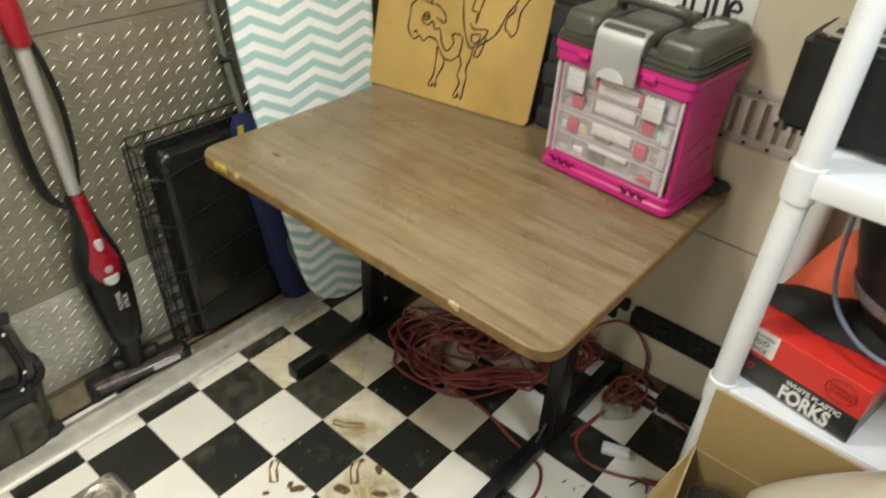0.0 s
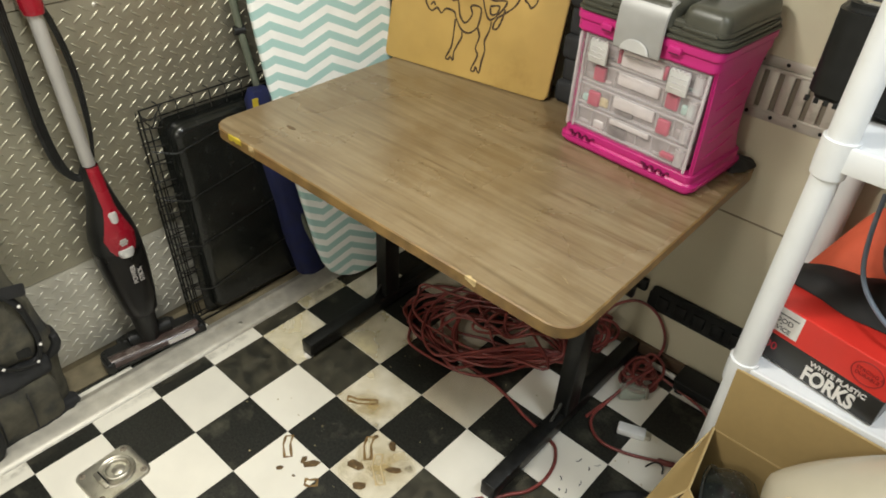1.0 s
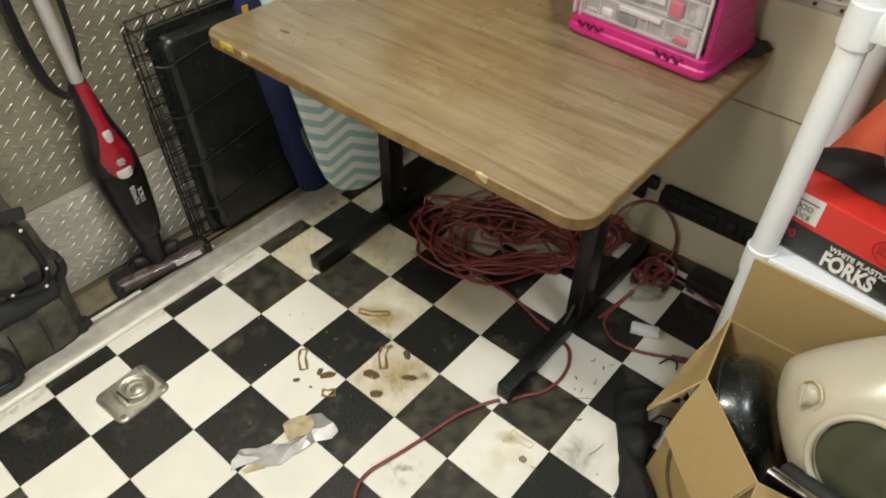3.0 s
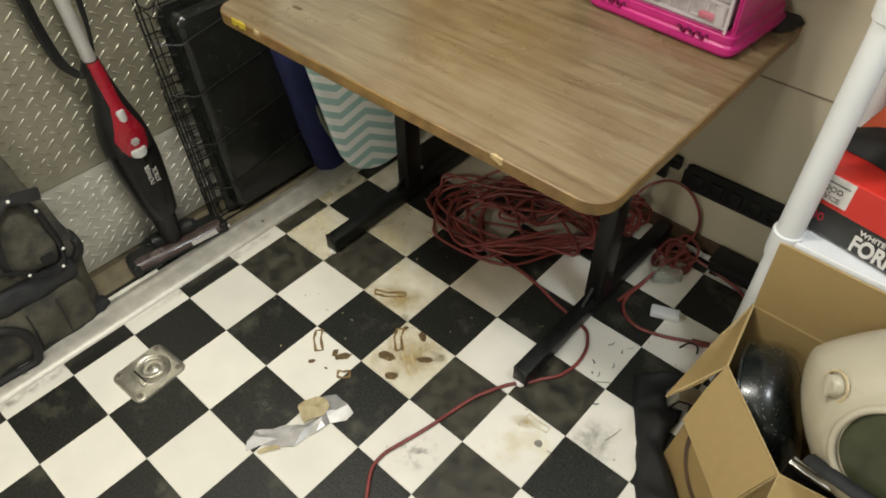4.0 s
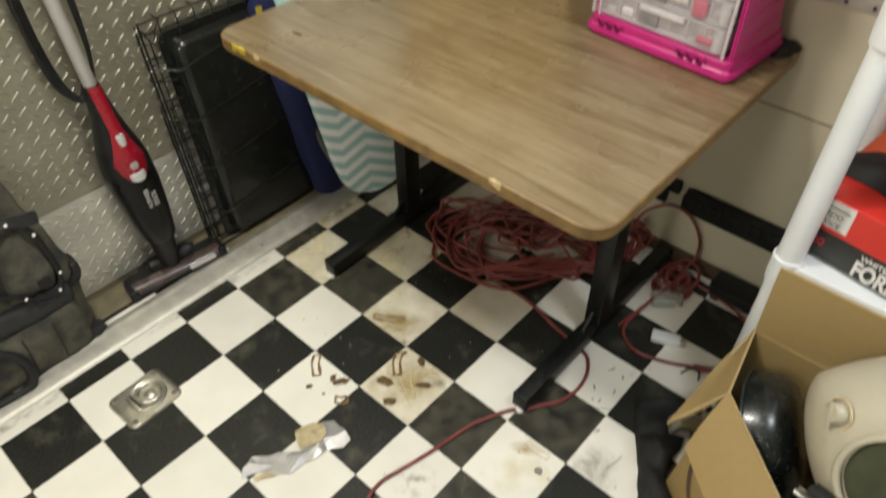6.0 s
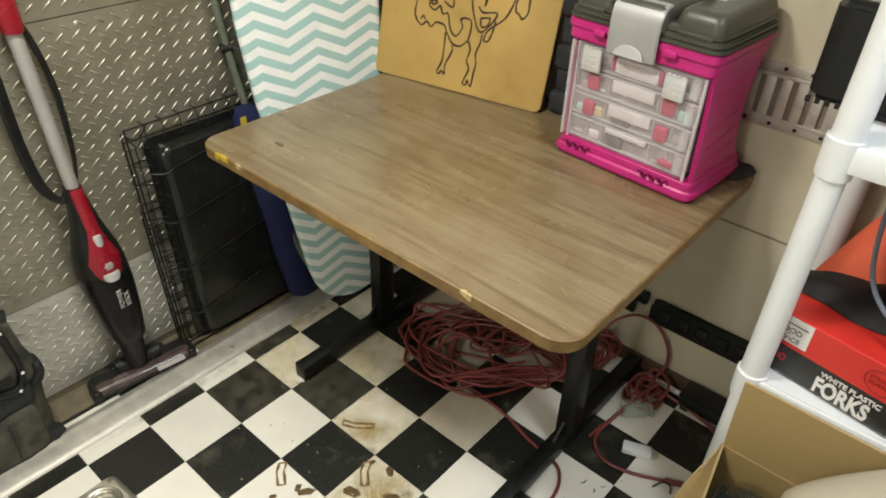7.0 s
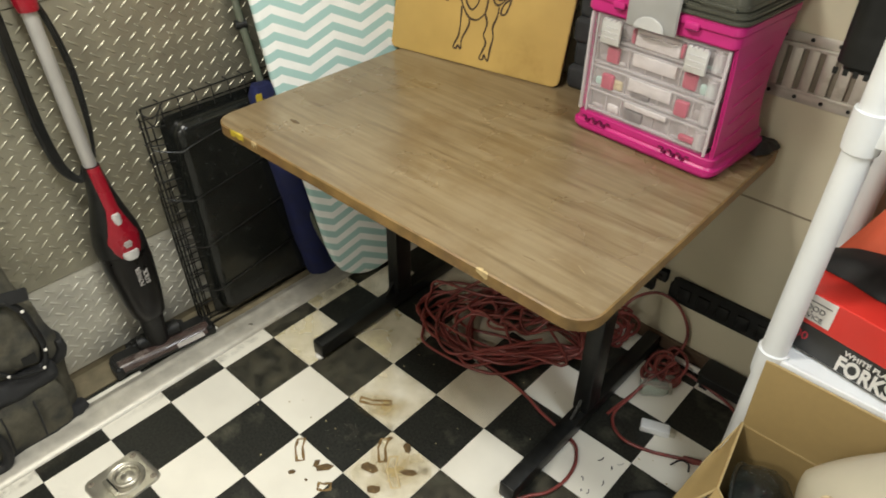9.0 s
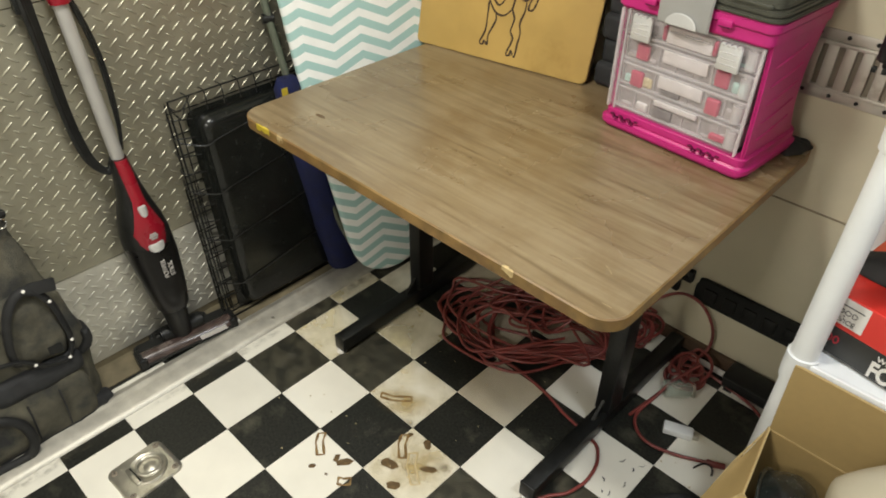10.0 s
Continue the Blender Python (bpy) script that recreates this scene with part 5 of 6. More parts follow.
def rust_outline(name, x, y, turn, l, w, bend, mt, r=0.003):
    """Print left on the tile by a cranked bracket."""
    pts = [(-l / 2, -w / 2), (-0.1 * l, -w / 2 - bend), (l / 2, -w / 2 + bend * 0.2), (l / 2, w / 2 + bend * 0.2), (-0.1 * l, w / 2 - bend), (-l / 2, w / 2)]
    P = []
    for a, b in zip(pts, pts[1:] + pts[:1]):
        for k in range(3):
            P.append((a[0] + (b[0] - a[0]) * k / 3, a[1] + (b[1] - a[1]) * k / 3, 0.0002))
    ob = part(name, tube(P, lambda q: r * (1 + 0.35 * math.sin(q * 23)), 6, closed=True, flat=0.14), M[mt], None, "brown rust print of a bracket on white tile" if mt == "rust" else "faint rust print of a bracket on white tile", None)
    ob.matrix_basis = pose(x, y, 0.0003, 0, 0, turn)
    return tagged(ob, "", "stain", "rust prints")


rust_outline("rust_stain", -0.13, -0.198, -42, 0.066, 0.018, 0.005, "rust")
rust_outline("rust_stain", -0.105, 0.04, 33, 0.085, 0.015, 0.006, "rust")
rust_outline("rust_stain", 0.026, -0.056, -50, 0.07, 0.018, 0.006, "rust")
rust_outline("rust_stain", 0.092, -0.083, -42, 0.09, 0.021, 0.008, "rust_faint", 0.0024)
rust_outline("rust_stain", -0.004, -0.226, 40, 0.03, 0.018, 0.003, "rust")
rust_outline("rust_stain", 0.442, -0.016, 0, 0.06, 0.016, 0.004, "rust_faint", 0.0011)


def stain(x, y, sx, sy, turn, mt, label, z=0.0004):
    bm = bmesh.new()
    n = 24
    c = bm.verts.new((0, 0, 0))
    ring = [bm.verts.new((sx * math.cos(2 * math.pi * k / n), sy * math.sin(2 * math.pi * k / n), 0)) for k in range(n)]
    for k in range(n):
        bm.faces.new((c, ring[k], ring[(k + 1) % n]))
    ob = part("floor_mark", bm, M[mt], None, label, None)
    ob.matrix_basis = pose(x, y, z, 0, 0, turn)
    return tagged(ob, "", "stain", "floor stains")


def blotch(x, y, sx, sy, turn):
    """Angular rust flake print, solid in the middle with a ragged rim."""
    bm = bmesh.new()
    n = random.choice((5, 6, 7))
    bm.faces.new([bm.verts.new((sx * random.uniform(0.7, 1.15) * math.cos(2 * math.pi * k / n), sy * random.uniform(0.7, 1.15) * math.sin(2 * math.pi * k / n), 0)) for k in range(n)])
    ob = part("floor_mark", bm, M["rust_solid"], None, "dark brown rust blotch on white tile", None)
    ob.matrix_basis = pose(x, y, 0.0007, 0, 0, turn)
    return tagged(ob, "", "stain", "floor stains")


random.seed(31)
for x, y, sx, sy, a in ((-0.044, -0.19, 0.022, 0.013, 55), (-0.068, -0.197, 0.008, 0.013, 20), (-0.094, -0.255, 0.011, 0.006, 60), (-0.05, -0.245, 0.005, 0.003, 0), (0.036, -0.116, 0.025, 0.012, 20), (0.09, -0.15, 0.019, 0.011, 25), (0.065, -0.01, 0.018, 0.009, -30), (0.12, -0.06, 0.02, 0.008, 35), (0.05, -0.075, 0.006, 0.004, 0), (0.012, -0.02, 0.01, 0.006, 80)):
    blotch(x, y, sx * 1.15, sy * 1.2, a)
for x, y, sx, sy, a in ((0.085, -0.085, 0.1, 0.07, 40), (-0.075, 0.045, 0.09, 0.05, 30), (0.141, -0.035, 0.03, 0.022, 10), (0.42, -0.03, 0.045, 0.02, 30)):
    stain(x, y, sx, sy, a, "grime_yellow", "yellowish grime patch on the tiles")


def film(i, j, mt, label):
    """A film of dirt or of painted table shade that ends at the joints of one tile."""
    bm = bmesh.new()
    h = T / 2 - 0.0008
    bm.faces.new([bm.verts.new((x, y, 0)) for x, y in ((-h, -h), (h, -h), (h, h), (-h, h))])
    ob = part("floor_mark", bm, M[mt], None, label, None)
    ob.matrix_basis = pose((i + 0.5) * T, (j + 0.5) * T, 0.00025)
    return tagged(ob, "", "stain", "floor stains")


for i, j in ((-3, -1), (-2, 0), (2, 0), (1, -1), (-4, 0), (2, -2)):
    film(i, j, "film_dust", "dusty scuffed film on a black tile")
for i, j in ((-3, 0), (-2, 1), (-4, 1)):
    film(i, j, "film_ochre", "ochre dirt film on a white tile")
for i, j in ((-3, 2), (-1, 0), (0, -1)):
    film(i, j, "film_yellow", "yellowed dirt film on a white tile")
# White tiles under the table get its shade as a tan film.
for i, j in ((0, 1), (-1, 2), (0, 3), (-2, 3)):
    film(i, j, "film_shade", "tan film painting the table's shade on a white tile")
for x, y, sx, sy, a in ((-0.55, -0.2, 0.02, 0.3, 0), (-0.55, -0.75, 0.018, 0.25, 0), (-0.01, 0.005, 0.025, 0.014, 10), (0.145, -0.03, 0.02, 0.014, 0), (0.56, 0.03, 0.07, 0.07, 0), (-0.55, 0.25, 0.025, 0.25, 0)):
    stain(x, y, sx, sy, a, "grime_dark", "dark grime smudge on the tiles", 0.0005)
for x, y, sx, sy, a in ((-0.43, -0.08, 0.06, 0.05, 30), (-0.09, -0.09, 0.06, 0.04, 60), (0.42, 0.06, 0.06, 0.05, 40), (-0.08, -0.42, 0.06, 0.05, 0), (0.28, -0.26, 0.06, 0.05, 30)):
    stain(x, y, sx, sy, a, "grime_pale", "pale scuff marks on black tile", 0.0006)


def extension_cord():
    c = thing("extension_cord", "long maroon extension cord heaped in loose coils under table", "extension cord")
    random.seed(8)
    runs = []
    # the heap: long drop-shaped loops, open at one end and gathered at the other
    u = random.uniform
    pts = []
    for k in range(15):
        w, l, z = u(0.35, 1.15), u(0.0, 0.17) * (1 if k % 3 else 0.25), 0.008 + 0.005 * k
        my = 0.435 + u(-0.05, 0.045)
        pts += [(0.245 + u(-0.03, 0.04), 0.56 + u(-0.05, 0.04), 0.035 + u(0, 0.06)),
                (0.08 + u(-0.06, 0.05), 0.56 + 0.07 * w + u(-0.04, 0.03), z + 0.03 + u(-0.015, 0.03)),
                (-0.14 + l * 0.5 + u(-0.04, 0.04), my + 0.15 * w, z + 0.02 + u(0, 0.03)),
                (-0.255 + l + u(-0.02, 0.02), my + 0.075 * w, z + u(0, 0.025)),
                (-0.29 + l + u(-0.008, 0.02), my - 0.01 + u(-0.03, 0.03), z * 0.7),
                (-0.25 + l + u(-0.02, 0.02), my - 0.085 * w, z * 0.5 + 0.004),
                (-0.13 + l * 0.6 + u(-0.04, 0.04), my - 0.13 * w, z * 0.5 + 0.004),
                (0.03 + u(-0.05, 0.05), my - 0.1 * w + 0.03 * u(-0.5, 1), z * 0.6 + 0.004),
                (0.16 + u(-0.04, 0.03), 0.5 + u(-0.04, 0.03), z * 0.7 + 0.012)]
    runs.append(("coil", [(max(-0.315, min(x, 0.31)), min(y, 0.74), max(0.006, zz)) for x, y, zz in pts]))
    # stray turns thrown across the heap
    pts = []
    for k in range(7):
        cx, cy, a, b = u(-0.09, 0.13), u(0.46, 0.58), u(0.05, 0.15), u(0.04, 0.1)
        th, z = radians(u(0, 70)), 0.05 + 0.008 * k
        for q in range(9):
            t = 2 * math.pi * q / 9 + k * 1.3
            x, y = a * math.cos(t), b * math.sin(t)
            pts.append((cx + x * math.cos(th) - y * math.sin(th), min(0.74, cy + x * math.sin(th) + y * math.cos(th)), z + u(-0.03, 0.02)))
    runs.append(("coil", pts))
    # the gathered end: tight turns standing behind the post
    pts = []
    for k in range(9):
        cx, cy, cz, r = u(0.215, 0.265), u(0.6, 0.67), u(0.07, 0.1), u(0.035, 0.065)
        ax = Vector((u(0.3, 1.0), u(-0.9, -0.2), u(-0.3, 0.5))).normalized()
        e1 = ax.orthogonal().normalized()
        e2 = ax.cross(e1)
        for q in range(9):
            t = 2 * math.pi * q / 9 + k
            p = Vector((cx, cy, cz)) + r * (math.cos(t) * e1 + math.sin(t) * e2)
            pts.append((min(p.x, 0.312), min(p.y, 0.745), max(0.007, p.z)))
    runs.append(("coil", pts))
    # second, tighter bundle behind the foot bar
    pts = []
    for k in range(6):
        cx, cy = 0.415 + random.uniform(-0.02, 0.02), 0.665 + random.uniform(-0.04, 0.03)
        a, b, th = random.uniform(0.03, 0.07), random.uniform(0.025, 0.06), random.uniform(0, 3.1)
        tx, ty = random.uniform(-0.35, 0.35), random.uniform(-0.35, 0.35)
        for q in range(9):
            t = 2 * math.pi * q / 9 + k * 0.9
            x, y = a * math.cos(t), b * math.sin(t)
            x, y = x * math.cos(th) - y * math.sin(th), x * math.sin(th) + y * math.cos(th)
            pts.append((max(0.382, cx + x), min(cy + y, 0.745), max(0.006, 0.02 + 0.007 * k + tx * x + ty * y)))
    pts += [(0.4, 0.53, 0.01), (0.388, 0.46, 0.006), (0.384, 0.43, 0.006)]
    runs.append(("coil", pts))
    # strand out to the front of the room
    runs.append(("strand", [(-0.12, 0.46, 0.05), (-0.06, 0.39, 0.02), (-0.009, 0.348, 0.006), (0.076, 0.346, 0.006), (0.177, 0.333, 0.006), (0.25, 0.312, 0.006), (0.29, 0.305, 0.0055), (0.32, 0.30, 0.0052), (0.345, 0.295, 0.0052), (0.372, 0.288, 0.0055), (0.39, 0.272, 0.006), (0.41, 0.235, 0.006), (0.417, 0.18, 0.006), (0.405, 0.125, 0.006), (0.379, 0.088, 0.006), (0.358, 0.055, 0.0055), (0.328, 0.022, 0.0055), (0.302, -0.03, 0.006), (0.284, -0.076, 0.006), (0.26, -0.191, 0.006), (0.24, -0.27, 0.006), (0.229, -0.315, 0.006), (0.236, -0.36, 0.006), (0.28, -0.42, 0.006), (0.36, -0.53, 0.006), (0.42, -0.66, 0.006)]))
    runs.append(("strand", [(0.45, 0.66, 0.07), (0.42, 0.58, 0.05), (0.405, 0.52, 0.02), (0.395, 0.45, 0.006), (0.418, 0.405, 0.006), (0.465, 0.385, 0.006), (0.53, 0.40, 0.006), (0.6, 0.435, 0.006)]))
    # big loop standing against the wall
    runs.append(("strand", [(0.25, 0.66, 0.1), (0.27, 0.7, 0.17), (0.32, 0.74, 0.2), (0.38, 0.752, 0.185), (0.425, 0.75, 0.13), (0.435, 0.74, 0.07), (0.42, 0.7, 0.03), (0.43, 0.66, 0.02)]))
    runs.append(("strand", [(0.44, 0.69, 0.03), (0.52, 0.69, 0.02), (0.6, 0.68, 0.012), (0.64, 0.66, 0.01)]))
    for name, p in runs:
        part(name, tube(smooth_path(p, 5), 0.0045, 7), M["cord"], c, "", 80)
    part("plug_end", tube([(0.6, 0.435, 0.008), (0.62, 0.44, 0.01), (0.64, 0.452, 0.01)], 0.008, 10), M["cord"], c)
    return c


extension_cord()


def glass_jar():
    j = thing("glass_jar", "small greenish glass jar lying under the cord", "jar", pose(0.437, 0.582, 0.026, 0, 90, 40) @ Matrix.Diagonal((0.85, 0.85, 0.85, 1)))
    part("glass", lathe([(0.0001, -0.045), (0.026, -0.045), (0.03, -0.04), (0.03, 0.025), (0.022, 0.038), (0.022, 0.05), (0.02, 0.05), (0.02, 0.037), (0.027, 0.024), (0.027, -0.04), (0.0001, -0.042)], 24), M["jar"], j)
    part("band", lathe([(0.023, 0.04), (0.0245, 0.041), (0.0245, 0.049), (0.023, 0.05)], 24), M["steel"], j)
    return j


glass_jar()
w_ob = thing("white_connector", "white plastic cord connector block on the floor", "connector", pose(0.505, 0.47, 0.0, 0, 0, 22))
part("block", box(-0.04, 0.035, -0.016, 0.016, 0.001, 0.022, 0.004), M["white_plastic"], w_ob)
part("clip", box(0.03, 0.05, -0.01, 0.01, 0.002, 0.016, 0.003), M["steel"], w_ob)
h_ob = part("bent_wire", tube(smooth_path([(0.585, 0.40, 0.003), (0.6, 0.415, 0.02), (0.62, 0.42, 0.018), (0.628, 0.41, 0.003)], 5), 0.0025, 6), M["black_metal"], None, "short bent black wire hook on floor")
tagged(h_ob, "", "wire")
r_ob = thing("white_rod", "thin white rod lying on the floor along the wall", "rod")
part("rod", cyl((0.41, 0.735, 0.012), (0.72, 0.728, 0.012), 0.0085, seg=14, bevel=0.002), M["paper"], r_ob)
part("rod_tip", cyl((0.4, 0.7352, 0.012), (0.41, 0.735, 0.012), 0.006, seg=14), M["steel"], r_ob)
k_ob = thing("black_crate", "low black plastic box pushed against the wall", "box", pose(0.62, 0.715, 0))
part("body", box(-0.11, 0.12, -0.03, 0.042, 0.014, 0.048, 0.006), M["black_plastic"], k_ob)
part("lid", box(-0.113, 0.123, -0.033, 0.044, 0.048, 0.056, 0.004), M["black_plastic"], k_ob)
for x in (-0.09, 0.1):
    part("foot", box(x - 0.012, x + 0.012, -0.025, 0.035, 0.0, 0.014, 0.002), M["black_plastic"], k_ob)


def litter():
    random.seed(14)
    bm = bmesh.new()
    for k in range(60):
        x, y = random.uniform(-0.4, 0.65), random.uniform(-0.3, 0.5)
        s = random.uniform(0.001, 0.0035)
        b = bmesh.new()
        bmesh.ops.create_icosphere(b, subdivisions=1, radius=s)
        merge(bm, b, Matrix.Translation((x, y, s * 0.35)) @ Matrix.Diagonal((1, random.uniform(0.4, 1), 0.4, 1)))
    ob = part("floor_crumbs", bm, M["tape_back"], None, "tiny pale crumbs scattered over the tiles", 60)
    tagged(ob, "", "debris", "", "stuff")
    bm = bmesh.new()
    for k in range(11):
        x, y, a = random.uniform(0.42, 0.6), random.uniform(0.1, 0.32), random.uniform(0, 3)
        l = random.uniform(0.004, 0.02)
        tube([(x, y, 0.0012), (x + l * 0.5 * math.cos(a), y + l * 0.5 * math.sin(a), 0.0018), (x + l * math.cos(a + 0.4), y + l * math.sin(a + 0.4), 0.0012)], random.uniform(0.0005, 0.0018), 5, bm=bm)
    for a, b, c in (((0.585, 0.05), (0.592, 0.07), (0.597, 0.1)), ((0.5, -0.06), (0.54, -0.055), (0.56, -0.06)), ((0.43, 0.1), (0.47, 0.16), (0.52, 0.2))):
        tube(smooth_path([(*a, 0.001), (*b, 0.001), (*c, 0.001)], 5), 0.0007, 5, bm=bm)
    ob = part("dark_lint", bm, M["ink"], None, "dark threads and lint on the floor", None)
    tagged(ob, "", "debris", "", "stuff")


litter()


# ---- white rack and what stands on it ----
PX, PY, PR = 0.701, 0.385, 0.0255
SH = ((0.45, 0.505), (0.957, 1.015), (1.46, 1.515))


def rack():
    r = thing("storage_rack", "white resin storage rack with round posts and flanged shelves", "shelf unit")
    xs, ys = (PX, PX + 0.84), (PY, 0.735)
    levels = (0.0, SH[0], SH[1], SH[2], 2.0)
    for x in xs:
        for y in ys:
            for a, b in ((0.0, SH[0][0]), (SH[0][1], SH[1][0]), (SH[1][1], SH[2][0])):
                part("post", cyl((x, y, a), (x, y, b), PR, PR - 0.0015, 28), M["white_plastic"], r, "white tube post")
    for z0, z1 in SH:
        s = part("shelf", slab(rounded(xs[0] - 0.012, xs[1] + 0.012, ys[0] - 0.012, ys[1] + 0.012, 0.02), z1 - 0.012, z1 - 0.006, 0.001), M["white_plastic"], r, "white resin shelf")
        for yy in (ys[0] - 0.022, ys[1] + 0.012):
            part("flange", box(xs[0] + 0.02, xs[1] - 0.02, yy, yy + 0.01, z0 + 0.008, z1 - 0.004, 0.003), M["white_plastic"], s)
        for xx in (xs[0] - 0.022, xs[1] + 0.012):
            part("flange", box(xx, xx + 0.01, ys[0] + 0.02, ys[1] - 0.02, z0 + 0.008, z1 - 0.004, 0.003), M["white_plastic"], s)
        for k in range(6):
            x = xs[0] + 0.1 + k * 0.125
            part("rib", box(x, x + 0.006, ys[0], ys[1], z0 + 0.02, z1 - 0.012), M["white_plastic"], s)
        for x in xs:
            for y in ys:
                part("socket", lathe([(PR + 0.001, z0 - 0.012), (PR + 0.003, z0 - 0.01), (PR + 0.0045, z0 + 0.012), (PR + 0.005, z1 - 0.006), (PR + 0.005, z1), (PR - 0.004, z1 + 0.001), (PR - 0.004, z0 - 0.012), (PR + 0.001, z0 - 0.012)], 28, m=pose(x, y, 0)), M["white_plastic"], s, "rounded post socket")
    return r


rack()


def fork_carton():
    m = Matrix.Translation((0.685, 0.425, SH[0][1])) @ pose(0, 0, 0, 0, 0, -10)
    b = thing("fork_box", "red and black printed box of white plastic forks", "box", m)
    L, D, H, S = 0.265, 0.18, 0.137, 0.064
    part("black_band", box(0, L, 0, D, 0.001, S, 0.0015), M["box_black"], b, "black printed lower band", None)
    part("red_band", box(0, L, 0, D, S, H, 0.0025), M["box_red"], b, "glossy red upper part", None)
    part("lid_seam", box(0.002, L - 0.002, D / 2, D / 2 + 0.001, H, H + 0.0006), M["ink_maroon"], b)
    part("sticker", box(0.012, 0.085, -0.0012, 0, S + 0.012, H - 0.003), M["paper"], b, "white label sticker", None)
    up = lambda x, z: Matrix.Translation((x, -0.0016, z)) @ pose(0, 0, 0, 90, 0, 0)
    letters("FOOD", 0.016, M["ink"], b, up(0.024, 0.1), "label_text")
    part("label_dot", box(0.045, 0.048, -0.002, -0.001, 0.095, 0.0975), M["ink"], b)
    letters("SERVICE", 0.0145, M["ink"], b, up(0.017, 0.081), "label_text")
    part("label_bar", box(0.018, 0.078, -0.002, -0.001, 0.1185, 0.1205), M["ink"], b)
    letters("WHITE PLASTIC", 0.0155, M["paper"], b, up(0.126, 0.0462), "front_text", 0.0005, 0.0004)
    big = letters("FORKS", 0.05, M["paper"], b, Matrix.Translation((0.12, -0.0016, 0.0065)) @ pose(0, 0, 0, 90, 0, 0) @ Matrix.Diagonal((0.68, 0.98, 1, 1)), "front_text", 0.0007, 0.0017)
    letters("00", 0.026, M["ink_red"], b, up(0.032, 0.03), "count_text", 0.0005)
    ringb = tube([(0.218 + 0.029 * math.cos(a), -0.001, 0.1 + 0.025 * math.sin(a)) for a in np.linspace(0, 2 * math.pi, 29)[:-1]], 0.0011, 6, closed=True)
    part("seal_ring", ringb, M["ink_maroon"], b, "dark red round seal")
    letters("STRONG &", 0.0105, M["ink_maroon"], b, up(0.196, 0.102), "seal_text")
    letters("DURABLE", 0.0105, M["ink_maroon"], b, up(0.197, 0.091), "seal_text")
    return b


fork_carton()


def heap(name, label, cat, cx, cy, z, sx, sy, h, mt, seed, tilt=0.0, folds=9.0, nu=34, nv=20):
    """A slumped cloth or bag: a domed closed skin with folds."""
    bm = bmesh.new()
    top, bot = [], []
    for j in range(nv + 1):
        rt, rb = [], []
        for i in range(nu):
            a = 2 * math.pi * i / nu
            r = j / nv
            wob = 1 + 0.1 * math.sin(3 * a + seed) + 0.06 * math.sin(7 * a + seed * 2)
            x, y = sx * r * wob * math.cos(a), sy * r * wob * math.sin(a)
            k = noise.noise(Vector((x * folds, y * folds, seed))) * 0.35 + noise.noise(Vector((x * folds * 2.7, y * folds * 2.7, seed + 5))) * 0.16
            zz = h * max(0.02, (1 - r ** 2.6) * (1 + k)) + tilt * x * (1 - r ** 4)
            rt.append(bm.verts.new((cx + x, cy + y, z + max(0.001, zz))))
        top.append(rt)
    for a, c in zip(top, top[1:]):
        for i in range(nu):
            bm.faces.new((a[i], a[(i + 1) % nu], c[(i + 1) % nu], c[i]))
    low = [bm.verts.new((v.co.x, v.co.y, z + 0.0004)) for v in top[-1]]
    for i in range(nu):
        bm.faces.new((top[-1][i], top[-1][(i + 1) % nu], low[(i + 1) % nu], low[i]))
    bm.faces.new(low)
    bmesh.ops.remove_doubles(bm, verts=bm.verts[:], dist=1e-5)
    bmesh.ops.recalc_face_normals(bm, faces=bm.faces[:])
    ob = part(name, bm, M[mt], None, label, 180)
    return tagged(ob, "", cat)


heap("black_bag", "rumpled black plastic bag lying on the fork box", "bag", 0.86, 0.55, SH[0][1] + 0.138, 0.175, 0.085, 0.042, "black_cloth", 4.0)
heap("orange_cloth", "bright orange red cloth bundle on the rack shelf", "cloth", 0.86, 0.645, SH[0][1] + 0.001, 0.2, 0.09, 0.31, "orange", 2.0, 0.35, 5.0)


def stock_pot():
    p = thing("black_pot", "flared black pot resting on the bag with cable round it", "pot", pose(0.95, 0.565, 0.682))
    part("body", lathe([(0.0001, 0.0), (0.075, 0.0), (0.088, 0.008), (0.118, 0.06), (0.15, 0.16), (0.168, 0.235), (0.173, 0.237), (0.173, 0.245), (0.164, 0.245), (0.144, 0.15), (0.1, 0.03), (0.0001, 0.015)], 48), M["black_plastic"], p)
    part("band", lathe([(0.1195, 0.06), (0.123, 0.061), (0.131, 0.085), (0.1275, 0.087)], 48), M["bits_grey"], p, "dull grey band")
    part("cable", tube(smooth_path([(-0.168, -0.02, 0.19), (-0.158, -0.05, 0.12), (-0.138, -0.085, 0.06), (-0.1, -0.115, 0.025), (-0.04, -0.145, 0.006), (0.05, -0.15, 0.0)], 6), 0.0045, 8), M["hose"], p, "blue grey cable")
    return p


stock_pot()
heap("black_pouch", "small crumpled black pouch lying behind the pink case", "pouch", 0.47, 0.72, 0.733, 0.034, 0.05, 0.016, "black_cloth", 6.0, 0.0, 30.0)


